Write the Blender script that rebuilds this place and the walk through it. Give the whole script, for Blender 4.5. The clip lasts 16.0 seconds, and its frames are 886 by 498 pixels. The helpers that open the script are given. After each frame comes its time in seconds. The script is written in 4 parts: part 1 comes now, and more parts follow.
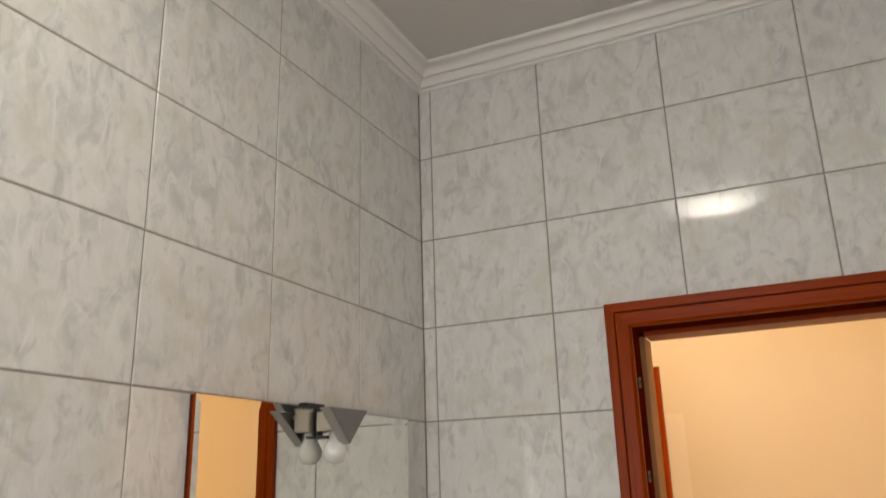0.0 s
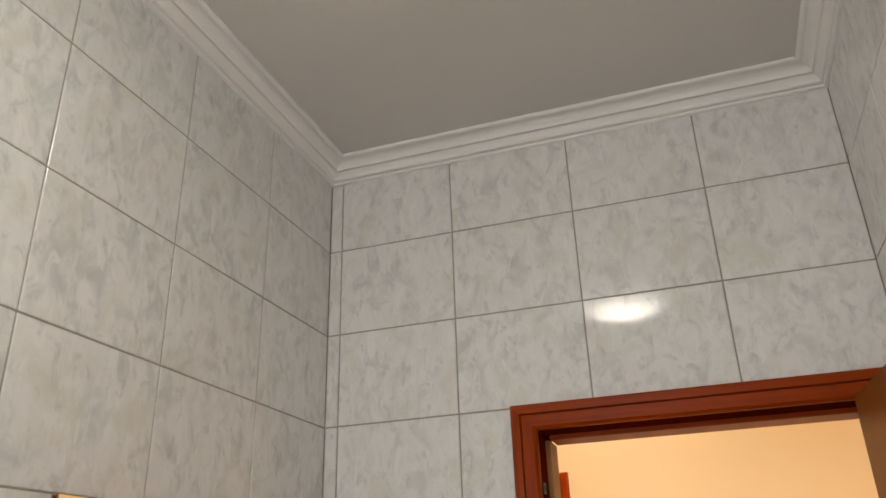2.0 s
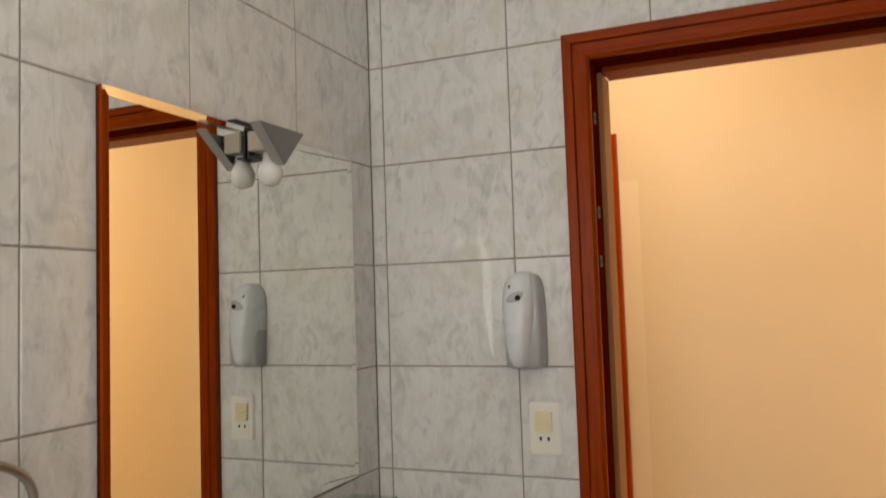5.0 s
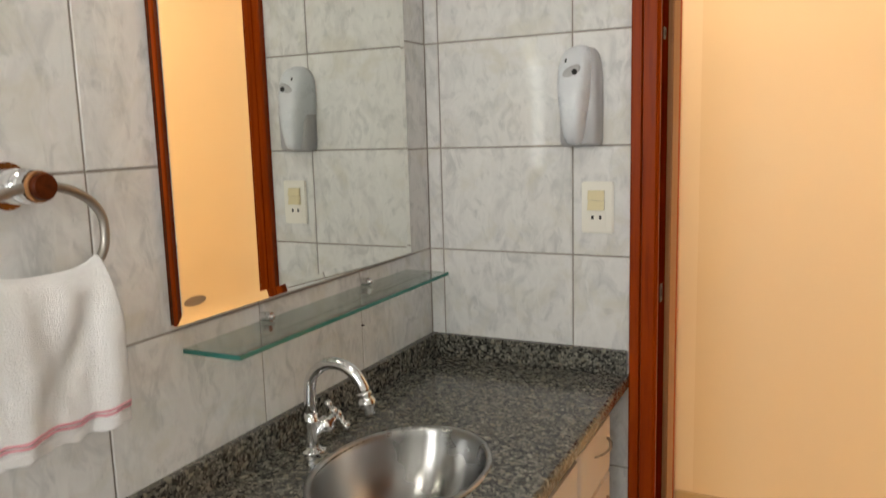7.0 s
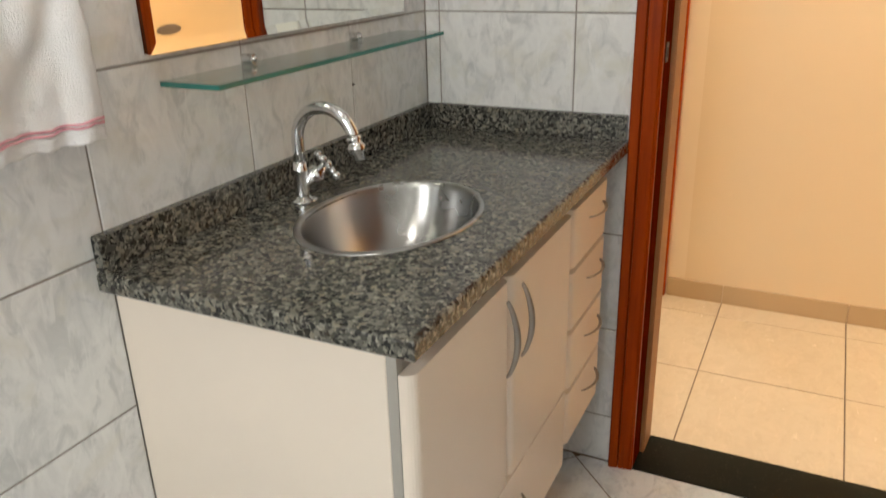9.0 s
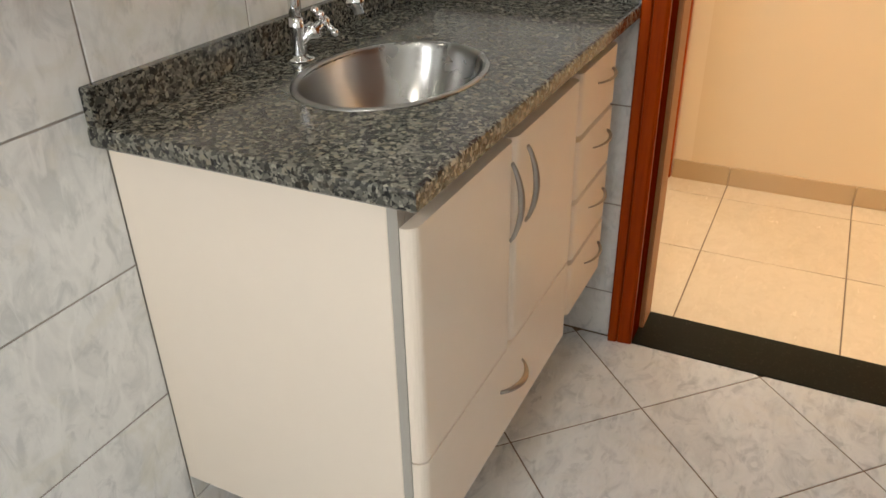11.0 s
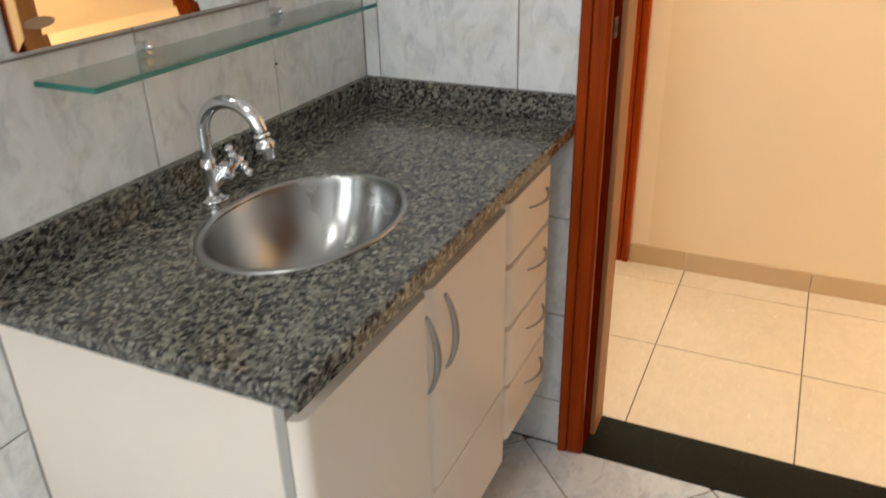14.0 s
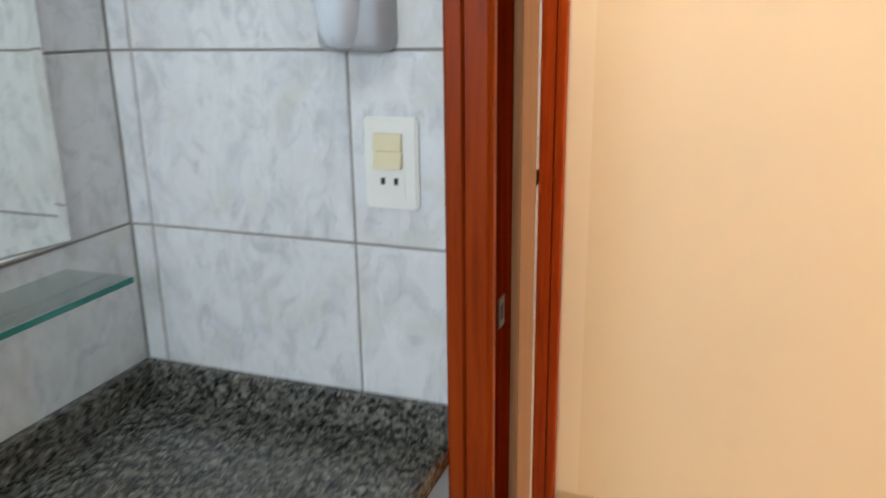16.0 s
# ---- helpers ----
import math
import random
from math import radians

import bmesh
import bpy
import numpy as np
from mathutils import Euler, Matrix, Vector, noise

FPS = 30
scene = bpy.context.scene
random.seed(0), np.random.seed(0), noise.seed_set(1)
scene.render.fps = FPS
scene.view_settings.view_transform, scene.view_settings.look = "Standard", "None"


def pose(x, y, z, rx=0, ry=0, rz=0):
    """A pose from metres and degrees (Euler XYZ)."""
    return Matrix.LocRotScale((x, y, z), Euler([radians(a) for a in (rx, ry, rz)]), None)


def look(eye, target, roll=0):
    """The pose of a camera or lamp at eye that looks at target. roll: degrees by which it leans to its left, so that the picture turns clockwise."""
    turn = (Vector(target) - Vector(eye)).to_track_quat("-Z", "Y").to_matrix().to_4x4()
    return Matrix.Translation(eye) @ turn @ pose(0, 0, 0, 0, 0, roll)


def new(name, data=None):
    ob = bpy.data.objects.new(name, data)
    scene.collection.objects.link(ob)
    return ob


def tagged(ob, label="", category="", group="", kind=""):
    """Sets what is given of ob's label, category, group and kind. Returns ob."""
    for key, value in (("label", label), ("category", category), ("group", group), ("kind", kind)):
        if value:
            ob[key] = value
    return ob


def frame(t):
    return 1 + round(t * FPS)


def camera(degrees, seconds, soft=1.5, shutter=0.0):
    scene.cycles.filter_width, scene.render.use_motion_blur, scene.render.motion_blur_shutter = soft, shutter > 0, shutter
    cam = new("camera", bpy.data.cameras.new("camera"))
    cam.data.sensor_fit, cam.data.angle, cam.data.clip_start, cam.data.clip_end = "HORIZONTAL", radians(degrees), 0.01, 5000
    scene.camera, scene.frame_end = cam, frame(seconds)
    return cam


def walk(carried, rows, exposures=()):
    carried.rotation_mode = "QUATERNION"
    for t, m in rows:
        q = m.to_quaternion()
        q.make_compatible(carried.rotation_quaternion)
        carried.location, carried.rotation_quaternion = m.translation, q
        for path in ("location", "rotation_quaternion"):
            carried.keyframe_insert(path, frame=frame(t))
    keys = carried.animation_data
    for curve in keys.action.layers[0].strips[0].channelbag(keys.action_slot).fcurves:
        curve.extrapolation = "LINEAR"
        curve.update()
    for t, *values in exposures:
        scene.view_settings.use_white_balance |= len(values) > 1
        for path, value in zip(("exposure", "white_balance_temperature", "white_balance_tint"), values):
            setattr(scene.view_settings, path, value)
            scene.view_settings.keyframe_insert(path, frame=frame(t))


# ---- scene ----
# Camera
cam = camera(59.6, 16.0, shutter=0.5)
PATH = [
    (0, (0.937, -1.872, 1.727), (0.13, -0.137, 2.308), -1.7),
    (0.5, (0.932, -1.877, 1.737), (0.184, -0.152, 2.419), -1.9),
    (1, (0.949, -1.877, 1.746), (0.245, -0.162, 2.496), -1.9),
    (1.5, (0.949, -1.863, 1.745), (0.307, -0.143, 2.539), -1.9),
    (2, (0.952, -1.829, 1.727), (0.375, -0.097, 2.543), -1.9),
    (2.5, (0.948, -1.796, 1.692), (0.391, -0.052, 2.498), -2.0),
    (3, (0.94, -1.763, 1.658), (0.361, 0.017, 2.364), -2.0),
    (3.5, (0.924, -1.756, 1.646), (0.291, 0.08, 2.123), -1.6),
    (4, (0.914, -1.737, 1.605), (0.242, 0.114, 1.96), -1.8),
    (6.5, (0.891, -1.722, 1.475), (0.02, 0.064, 1.252), -1.7),
    (7, (0.877, -1.719, 1.425), (0.008, 0.057, 1.125), -1.6),
    (7.5, (0.881, -1.712, 1.382), (0.012, 0.048, 0.998), -1.7),
    (8, (0.878, -1.706, 1.342), (0.02, 0.027, 0.833), -1.6),
    (8.5, (0.884, -1.702, 1.312), (0.037, -0.003, 0.682), -1.6),
    (9, (0.883, -1.7, 1.281), (0.049, -0.037, 0.548), -1.6),
    (9.5, (0.883, -1.704, 1.244), (0.058, -0.075, 0.429), -1.4),
    (10, (0.879, -1.701, 1.221), (0.061, -0.103, 0.34), -1.4),
    (12.5, (0.879, -1.659, 1.253), (0.112, -0.132, 0.213), -1.2),
    (13, (0.892, -1.633, 1.285), (0.123, -0.09, 0.271), -1.2),
    (13.5, (0.911, -1.61, 1.319), (0.137, -0.033, 0.362), -1.4),
    (14, (0.923, -1.542, 1.342), (0.148, 0.078, 0.462), -1.4),
    (14.5, (0.937, -1.427, 1.368), (0.169, 0.238, 0.569), -1.5),
    (15, (0.938, -1.299, 1.406), (0.182, 0.406, 0.684), -1.2),
    (15.5, (0.872, -1.093, 1.414), (0.151, 0.656, 0.765), -1.5),
    (16, (0.822, -0.89, 1.416), (0.159, 0.911, 0.854), -0.8),
]

walk(cam, [(t, look(eye, target, roll)) for t, eye, target, roll in PATH],
     exposures=[(0.0, -0.82, 6920, 10), (1.5, -0.86, 6870, 10), (2.0, -0.78, 6870, 10), (2.5, -0.72, 6870, 10), (3.5, -0.88, 7020, 10), (4.0, -0.94, 7120, 10), (6.5, -0.46, 6770, 7), (9.0, -0.20, 6550, 6), (10.0, -0.18, 6600, 7),
                (13.5, -0.15, 6450, 6), (14.0, -0.12, 6100, 5), (14.5, -0.04, 5650, 3), (15.0, -0.06, 5550, 3), (16.0, -0.13, 5400, 3)])

# ---- light levels ----
BATH_LAMP = 29.0
WINDOW_WATTS = 11.0
TRANSOM_WATTS = 12.5
HALL_LAMP = 185.0
HALL_FILL_FAR = 620.0
BACK_ROOM_LAMP = 140.0

sky_world = bpy.data.worlds.new("sky")
scene.world = sky_world
sky_world.use_nodes = True
_nt = sky_world.node_tree
_sky = _nt.nodes.new("ShaderNodeTexSky")
_sky.sky_type = "NISHITA"
_sky.sun_disc = False
_sky.sun_elevation = radians(25)
_sky.sun_rotation = radians(200)
_nt.links.new(_sky.outputs[0], _nt.nodes["Background"].inputs[0])
_nt.nodes["Background"].inputs[1].default_value = 0.15

# ---- plan, in metres: mirror wall at x = 0, door wall at y = 0 ----
EAST = 1.365
SOUTH = -2.95
CEIL = 2.915
ROW0, ROW = 0.135, 0.25
COL = 0.333
DOOR_L, DOOR_R, DOOR_T = 0.578, 1.276, 2.064
WALL_N = 0.155
HALL_Y = 1.112
HALL_W, HALL_E = -0.9, 4.6
HALL_TOP = 2.80


# ---- materials ----
def mat(name):
    m = bpy.data.materials.new(name)
    m.use_nodes = True
    nt = m.node_tree
    return m, nt, nt.nodes["Principled BSDF"]


def node(nt, kind, **inputs):
    n = nt.nodes.new(kind)
    for key, value in inputs.items():
        n.inputs[key.replace("_", " ")].default_value = value
    return n


def ramp(nt, fac, stops, mode="LINEAR"):
    r = nt.nodes.new("ShaderNodeValToRGB")
    r.color_ramp.interpolation = mode
    els = r.color_ramp.elements
    while len(els) < len(stops):
        els.new(0.5)
    for e, (p, c) in zip(els, stops):
        e.position = p
        e.color = (*c, 1)
    nt.links.new(fac, r.inputs[0])
    return r.outputs[0]


def coords(nt, scale=(1, 1, 1), rot=(0, 0, 0), random_shift=0.0):
    tc = nt.nodes.new("ShaderNodeTexCoord")
    mp = nt.nodes.new("ShaderNodeMapping")
    mp.inputs["Scale"].default_value = scale
    mp.inputs["Rotation"].default_value = [radians(a) for a in rot]
    nt.links.new(tc.outputs["Object"], mp.inputs["Vector"])
    if random_shift:
        oi = nt.nodes.new("ShaderNodeObjectInfo")
        mul = nt.nodes.new("ShaderNodeVectorMath")
        mul.operation = "SCALE"
        mul.inputs[0].default_value = (7.3, 3.9, 5.1)
        sc = nt.nodes.new("ShaderNodeMath")
        sc.operation = "MULTIPLY"
        sc.inputs[1].default_value = random_shift
        nt.links.new(oi.outputs["Random"], sc.inputs[0])
        nt.links.new(sc.outputs[0], mul.inputs["Scale"])
        nt.links.new(mul.outputs[0], mp.inputs["Location"])
    return mp.outputs[0]


def tex_noise(nt, vec, scale, detail=4.0, rough=0.55, distortion=0.0):
    n = node(nt, "ShaderNodeTexNoise", Scale=scale, Detail=detail, Roughness=rough, Distortion=distortion)
    nt.links.new(vec, n.inputs["Vector"])
    return n.outputs["Fac"]


def mix(nt, fac, a, b, blend="MIX"):
    n = nt.nodes.new("ShaderNodeMix")
    n.data_type = "RGBA"
    n.blend_type = blend
    for value, slot in ((fac, 0), (a, 6), (b, 7)):
        if isinstance(value, (int, float)):
            n.inputs[slot].default_value = value
        elif isinstance(value, tuple):
            n.inputs[slot].default_value = (*value, 1)
        else:
            nt.links.new(value, n.inputs[slot])
    return n.outputs[2]


def bump(nt, bsdf, height, strength, distance):
    b = node(nt, "ShaderNodeBump", Strength=strength, Distance=distance)
    nt.links.new(height, b.inputs["Height"])
    nt.links.new(b.outputs[0], bsdf.inputs["Normal"])


def to_range(nt, fac, lo, hi):
    n = nt.nodes.new("ShaderNodeMapRange")
    n.inputs[3].default_value, n.inputs[4].default_value = lo, hi
    nt.links.new(fac, n.inputs[0])
    return n.outputs[0]


def make_ceramic(name, light, mid, dark, stain, rough=0.16, stain_amount=0.55):
    """Glazed tile with cloudy marbling, upright brush dabs and faint yellow stains."""
    m, nt, b = mat(name)
    v = coords(nt, random_shift=1.0)
    v2 = coords(nt, scale=(1.0, 0.42, 1.0), rot=(0, 0, 14), random_shift=1.0)
    v3 = coords(nt, scale=(1.0, 0.62, 1.0), rot=(0, 0, -12), random_shift=1.7)
    broad = tex_noise(nt, v, 6.5, 3.0, 0.5, 0.3)
    cloud = tex_noise(nt, v3, 17.0, 6.0, 0.6, 0.9)
    col = ramp(nt, cloud, [(0.33, dark), (0.45, mid), (0.55, light), (0.78, mid)])
    col = mix(nt, to_range(nt, broad, 0.0, 0.7), col, light)
    streak = tex_noise(nt, v2, 34.0, 3.0, 0.55, 0.6)
    spot = ramp(nt, tex_noise(nt, v3, 27.0, 5.0, 0.62, 0.9), [(0.53, (0, 0, 0)), (0.68, (0.72, 0.72, 0.72))])
    col = mix(nt, spot, col, dark)
    dab = tex_noise(nt, coords(nt, scale=(1.0, 0.36, 1.0), rot=(0, 0, -24), random_shift=2.3), 36.0, 3.0, 0.6, 0.9)
    col = mix(nt, ramp(nt, dab, [(0.55, (0, 0, 0)), (0.66, (0.7, 0.7, 0.7))]), col, tuple(min(1.0, c * 1.05) for c in light))
    st = ramp(nt, tex_noise(nt, v, 9.0, 4.0, 0.6, 0.5), [(0.52, (0, 0, 0)), (0.68, (stain_amount,) * 3)])
    col = mix(nt, st, col, stain)
    nt.links.new(col, b.inputs["Base Color"])
    nt.links.new(to_range(nt, streak, rough * 0.6, rough * 1.5), b.inputs["Roughness"])
    b.inputs["Specular IOR Level"].default_value = 0.4
    bump(nt, b, tex_noise(nt, v, 14.0, 2.0, 0.5), 0.02, 0.004)
    return m


def make_paint(name, colour, rough, scale=60.0, depth=0.12):
    m, nt, b = mat(name)
    v = coords(nt)
    big = tex_noise(nt, v, 1.7, 4.0, 0.6)
    col = mix(nt, to_range(nt, big, 0.0, 0.22), colour, tuple(c * 0.86 for c in colour))
    nt.links.new(col, b.inputs["Base Color"])
    b.inputs["Roughness"].default_value = rough
    bump(nt, b, tex_noise(nt, v, scale, 5.0, 0.6), depth, 0.003)
    return m


def make_wood(name, dark, mid, light, rough=0.32, along="Z"):
    m, nt, b = mat(name)
    sc = {"Z": (1, 1, 0.06), "X": (0.06, 1, 1), "Y": (1, 0.06, 1)}[along]
    v = coords(nt, scale=sc)
    grain = tex_noise(nt, v, 70.0, 6.0, 0.62, 0.4)
    band = tex_noise(nt, v, 16.0, 3.0, 0.5, 0.8)
    col = ramp(nt, grain, [(0.28, dark), (0.5, mid), (0.74, light)])
    col = mix(nt, to_range(nt, band, 0.0, 0.42), col, dark)
    knots = ramp(nt, tex_noise(nt, coords(nt, scale=tuple(4 * s for s in sc)), 6.0, 3.0, 0.6), [(0.70, (0, 0, 0)), (0.78, (0.5, 0.5, 0.5))])
    col = mix(nt, knots, col, tuple(c * 0.35 for c in dark))
    nt.links.new(col, b.inputs["Base Color"])
    nt.links.new(to_range(nt, grain, rough - 0.08, rough + 0.14), b.inputs["Roughness"])
    b.inputs["Specular IOR Level"].default_value = 0.10
    bump(nt, b, grain, 0.12, 0.002)
    return m


def make_granite(name, gloss=0.16):
    m, nt, b = mat(name)
    v = coords(nt)
    wob = node(nt, "ShaderNodeTexNoise", Scale=90.0, Detail=3.0)
    nt.links.new(v, wob.inputs["Vector"])
    warped = nt.nodes.new("ShaderNodeVectorMath")
    warped.operation = "MULTIPLY_ADD"
    warped.inputs[1].default_value = (0.0035, 0.0035, 0.0035)
    nt.links.new(wob.outputs["Color"], warped.inputs[0])
    nt.links.new(v, warped.inputs[2])

    def cells(scale, stops):
        n = node(nt, "ShaderNodeTexVoronoi", Scale=scale)
        nt.links.new(warped.outputs[0], n.inputs["Vector"])
        bw = nt.nodes.new("ShaderNodeSeparateColor")
        nt.links.new(n.outputs["Color"], bw.inputs[0])
        return ramp(nt, bw.outputs[0], stops, "CONSTANT"), bw.outputs[1]

    big, pick = cells(142.0, [(0.0, (0.026, 0.025, 0.023)), (0.18, (0.078, 0.076, 0.068)), (0.40, (0.136, 0.133, 0.119)),
                              (0.63, (0.210, 0.202, 0.179)), (0.84, (0.262, 0.236, 0.192)), (0.96, (0.330, 0.310, 0.272))])
    small, _ = cells(250.0, [(0.0, (0.018, 0.018, 0.017)), (0.29, (0.095, 0.092, 0.082)), (0.59, (0.215, 0.205, 0.180)), (0.90, (0.330, 0.312, 0.272))])
    sel = ramp(nt, pick, [(0.45, (0, 0, 0)), (0.5, (1, 1, 1))])
    col = mix(nt, sel, big, small)
    black = ramp(nt, tex_noise(nt, warped.outputs[0], 105.0, 3.0, 0.5), [(0.585, (0, 0, 0)), (0.63, (0.92, 0.92, 0.92))])
    col = mix(nt, black, col, (0.020, 0.019, 0.019))
    warm = ramp(nt, tex_noise(nt, v, 34.0, 2.0), [(0.55, (0, 0, 0)), (0.72, (0.18, 0.18, 0.18))])
    col = mix(nt, warm, col, (0.20, 0.15, 0.10), "MIX")
    col = mix(nt, 1.0, col, (0.84, 0.84, 0.79), "MULTIPLY")
    nt.links.new(col, b.inputs["Base Color"])
    b.inputs["Roughness"].default_value = gloss
    bump(nt, b, tex_noise(nt, v, 300.0, 2.0), 0.04, 0.001)
    return m


def make_plain(name, colour, rough, metal=0.0, vary=0.06, scale=40.0, relief=0.03):
    m, nt, b = mat(name)
    v = coords(nt)
    n = tex_noise(nt, v, scale, 4.0, 0.6)
    col = mix(nt, to_range(nt, n, 0.0, 2 * vary), colour, tuple(c * 0.55 for c in colour))
    nt.links.new(col, b.inputs["Base Color"])
    nt.links.new(to_range(nt, n, max(rough - 0.05, 0.0), rough + 0.05), b.inputs["Roughness"])
    b.inputs["Metallic"].default_value = metal
    if relief:
        bump(nt, b, n, relief, 0.001)
    return m


def make_glow(name, colour, strength, centre=None, reach=0.15):
    """A lit diffuser; with a centre, brightest before its bulb."""
    m, nt, b = mat(name)
    b.inputs["Base Color"].default_value = (0.8, 0.8, 0.8, 1)
    b.inputs["Emission Color"].default_value = (*colour, 1)
    b.inputs["Emission Strength"].default_value = strength
    if centre:
        away = nt.nodes.new("ShaderNodeVectorMath")
        away.operation = "DISTANCE"
        away.inputs[1].default_value = centre
        nt.links.new(nt.nodes.new("ShaderNodeNewGeometry").outputs["Position"], away.inputs[0])
        fall = nt.nodes.new("ShaderNodeMapRange")
        fall.interpolation_type = "SMOOTHSTEP"
        fall.inputs[1].default_value, fall.inputs[2].default_value = 0.0, reach
        fall.inputs[3].default_value, fall.inputs[4].default_value = strength * 2.1, strength * 0.15
        nt.links.new(away.outputs["Value"], fall.inputs[0])
        nt.links.new(fall.outputs[0], b.inputs["Emission Strength"])
    return m


def make_glass(name, colour, rough=0.0):
    m, nt, b = mat(name)
    b.inputs["Base Color"].default_value = (*colour, 1)
    b.inputs["Transmission Weight"].default_value = 1.0
    b.inputs["Roughness"].default_value = rough
    b.inputs["IOR"].default_value = 1.45
    return m


TILE = make_ceramic("glazed_grey_wall_tile", (0.80, 0.80, 0.785), (0.71, 0.71, 0.70), (0.545, 0.555, 0.55), (0.67, 0.65, 0.565), 0.06)
FLOOR_TILE = make_ceramic("glazed_floor_tile", (0.76, 0.785, 0.80), (0.66, 0.69, 0.715), (0.46, 0.49, 0.52), (0.66, 0.655, 0.62), 0.14, 0.35)
HALL_TILE = make_ceramic("beige_hall_tile", (0.62, 0.525, 0.39), (0.59, 0.50, 0.37), (0.57, 0.475, 0.35), (0.54, 0.445, 0.32), 0.22, 0.3)
SKIRT_TILE = make_paint("tan_skirting_tile", (0.54, 0.39, 0.225), 0.3, 150.0, 0.03)
WHITE_TILE = make_ceramic("white_tile", (0.84, 0.82, 0.80), (0.82, 0.80, 0.78), (0.80, 0.78, 0.76), (0.80, 0.77, 0.73), 0.2, 0.2)
GROUT = make_paint("brown_grout", (0.20, 0.145, 0.10), 0.9, 300.0)
GROUT_PALE = make_paint("grey_grout", (0.34, 0.31, 0.275), 0.9, 300.0)
CREAM = make_paint("cream_wall_paint", (0.80, 0.648, 0.438), 0.55, 120.0)
CREAM_PALE = make_paint("pale_cream_strip", (0.85, 0.71, 0.515), 0.55, 120.0)
CEILING_PAINT = make_paint("ceiling_paint", (0.66, 0.635, 0.60), 0.8, 90.0)
PLASTER = make_paint("white_plaster_moulding", (0.92, 0.90, 0.87), 0.5, 200.0, 0.04)
WOOD = make_wood("varnished_reddish_wood", (0.21, 0.024, 0.0007), (0.31, 0.040, 0.0010), (0.37, 0.055, 0.0015))
WOOD_X = make_wood("varnished_reddish_wood_across", (0.21, 0.024, 0.0007), (0.31, 0.040, 0.0010), (0.37, 0.055, 0.0015), along="X")
# frame wood darkened and without gloss: shade of the door rebate painted in
WOOD_SHADED = make_wood("rebate_shaded_wood", (0.060, 0.005, 0.0004), (0.100, 0.009, 0.0006), (0.14, 0.015, 0.001))
for _n in WOOD_SHADED.node_tree.nodes:
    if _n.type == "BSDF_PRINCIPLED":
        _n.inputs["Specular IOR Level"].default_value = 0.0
# hall light painted into the door stops' wood; the cap rim's own tone
WOOD_PALE_LIT = make_wood("hall_lit_stop_and_cap_rim", (0.24, 0.100, 0.036), (0.31, 0.145, 0.056), (0.37, 0.185, 0.080), 0.4)
LEAF = make_wood("plain_varnished_door_wood", (0.20, 0.060, 0.010), (0.25, 0.078, 0.014), (0.30, 0.095, 0.018), 0.36)
WOOD_DARK = make_wood("dark_turned_wood", (0.035, 0.007, 0.002), (0.09, 0.018, 0.004), (0.14, 0.03, 0.006), along="X")
GRANITE = make_granite("speckled_grey_granite")
BLACK_GRANITE = make_plain("black_granite", (0.009, 0.010, 0.008), 0.4, 0.0, 0.3, 120.0)
_nt = BLACK_GRANITE.node_tree
_fleck = ramp(_nt, tex_noise(_nt, coords(_nt), 260.0, 2.0, 0.6), [(0.66, (0.012, 0.013, 0.009)), (0.74, (0.10, 0.10, 0.08))])
_nt.links.new(_fleck, _nt.nodes["Principled BSDF"].inputs["Base Color"])
BLACK_GRANITE.node_tree.nodes["Principled BSDF"].inputs["Specular IOR Level"].default_value = 0.09
LAMINATE = make_plain("cream_laminate", (0.88, 0.78, 0.66), 0.36, 0.0, 0.03, 18.0, 0.02)
EDGE_GAP_GREY = make_plain("grey_edge_and_gap_shade", (0.42, 0.395, 0.35), 0.45, 0.0)
CHROME = make_plain("chrome", (0.78, 0.78, 0.79), 0.08, 1.0, 0.02, 30.0, 0.0)
SATIN = make_plain("satin_nickel", (0.40, 0.37, 0.33), 0.34, 1.0, 0.05, 60.0)
STEEL = make_plain("brushed_stainless_steel", (0.43, 0.428, 0.42), 0.28, 1.0, 0.0, 3.0, 0.0)
_b = STEEL.node_tree.nodes["Principled BSDF"]
_b.inputs["Anisotropic"].default_value, _b.inputs["Anisotropic Rotation"].default_value = 0.8, 0.25
_t = STEEL.node_tree.nodes.new("ShaderNodeTangent")
_t.direction_type, _t.axis = "RADIAL", "Z"
STEEL.node_tree.links.new(_t.outputs[0], _b.inputs["Tangent"])
ALUMINIUM = make_plain("satin_aluminium", (0.75, 0.74, 0.73), 0.3, 1.0, 0.03)
SHEET = make_plain("grey_enamelled_sheet", (0.20, 0.21, 0.225), 0.45, 0.1)
HOLDER = make_plain("beige_lamp_holder", (0.42, 0.37, 0.30), 0.45)
SHEET_EDGE = make_plain("pale_sheet_edge", (0.40, 0.385, 0.355), 0.45, 0.2)
BLACK = make_plain("black_plastic", (0.02, 0.02, 0.02), 0.4)
DARK = make_plain("dark_hole", (0.008, 0.007, 0.006), 0.7)
WHITE_PLASTIC = make_plain("white_plastic", (0.75, 0.79, 0.83), 0.28, 0.0, 0.02, 30.0, 0.01)
GREY_PLASTIC = make_plain("pale_grey_plastic", (0.50, 0.505, 0.52), 0.38, 0.0, 0.03)
SWITCH_WHITE = make_plain("ivory_white_plastic", (0.90, 0.88, 0.80), 0.3, 0.0, 0.02)
SWITCH_CREAM = make_plain("yellowed_plastic", (0.80, 0.71, 0.44), 0.35, 0.0, 0.04)
BULB = make_plain("frosted_bulb", (0.80, 0.80, 0.78), 0.12, 0.0, 0.02)
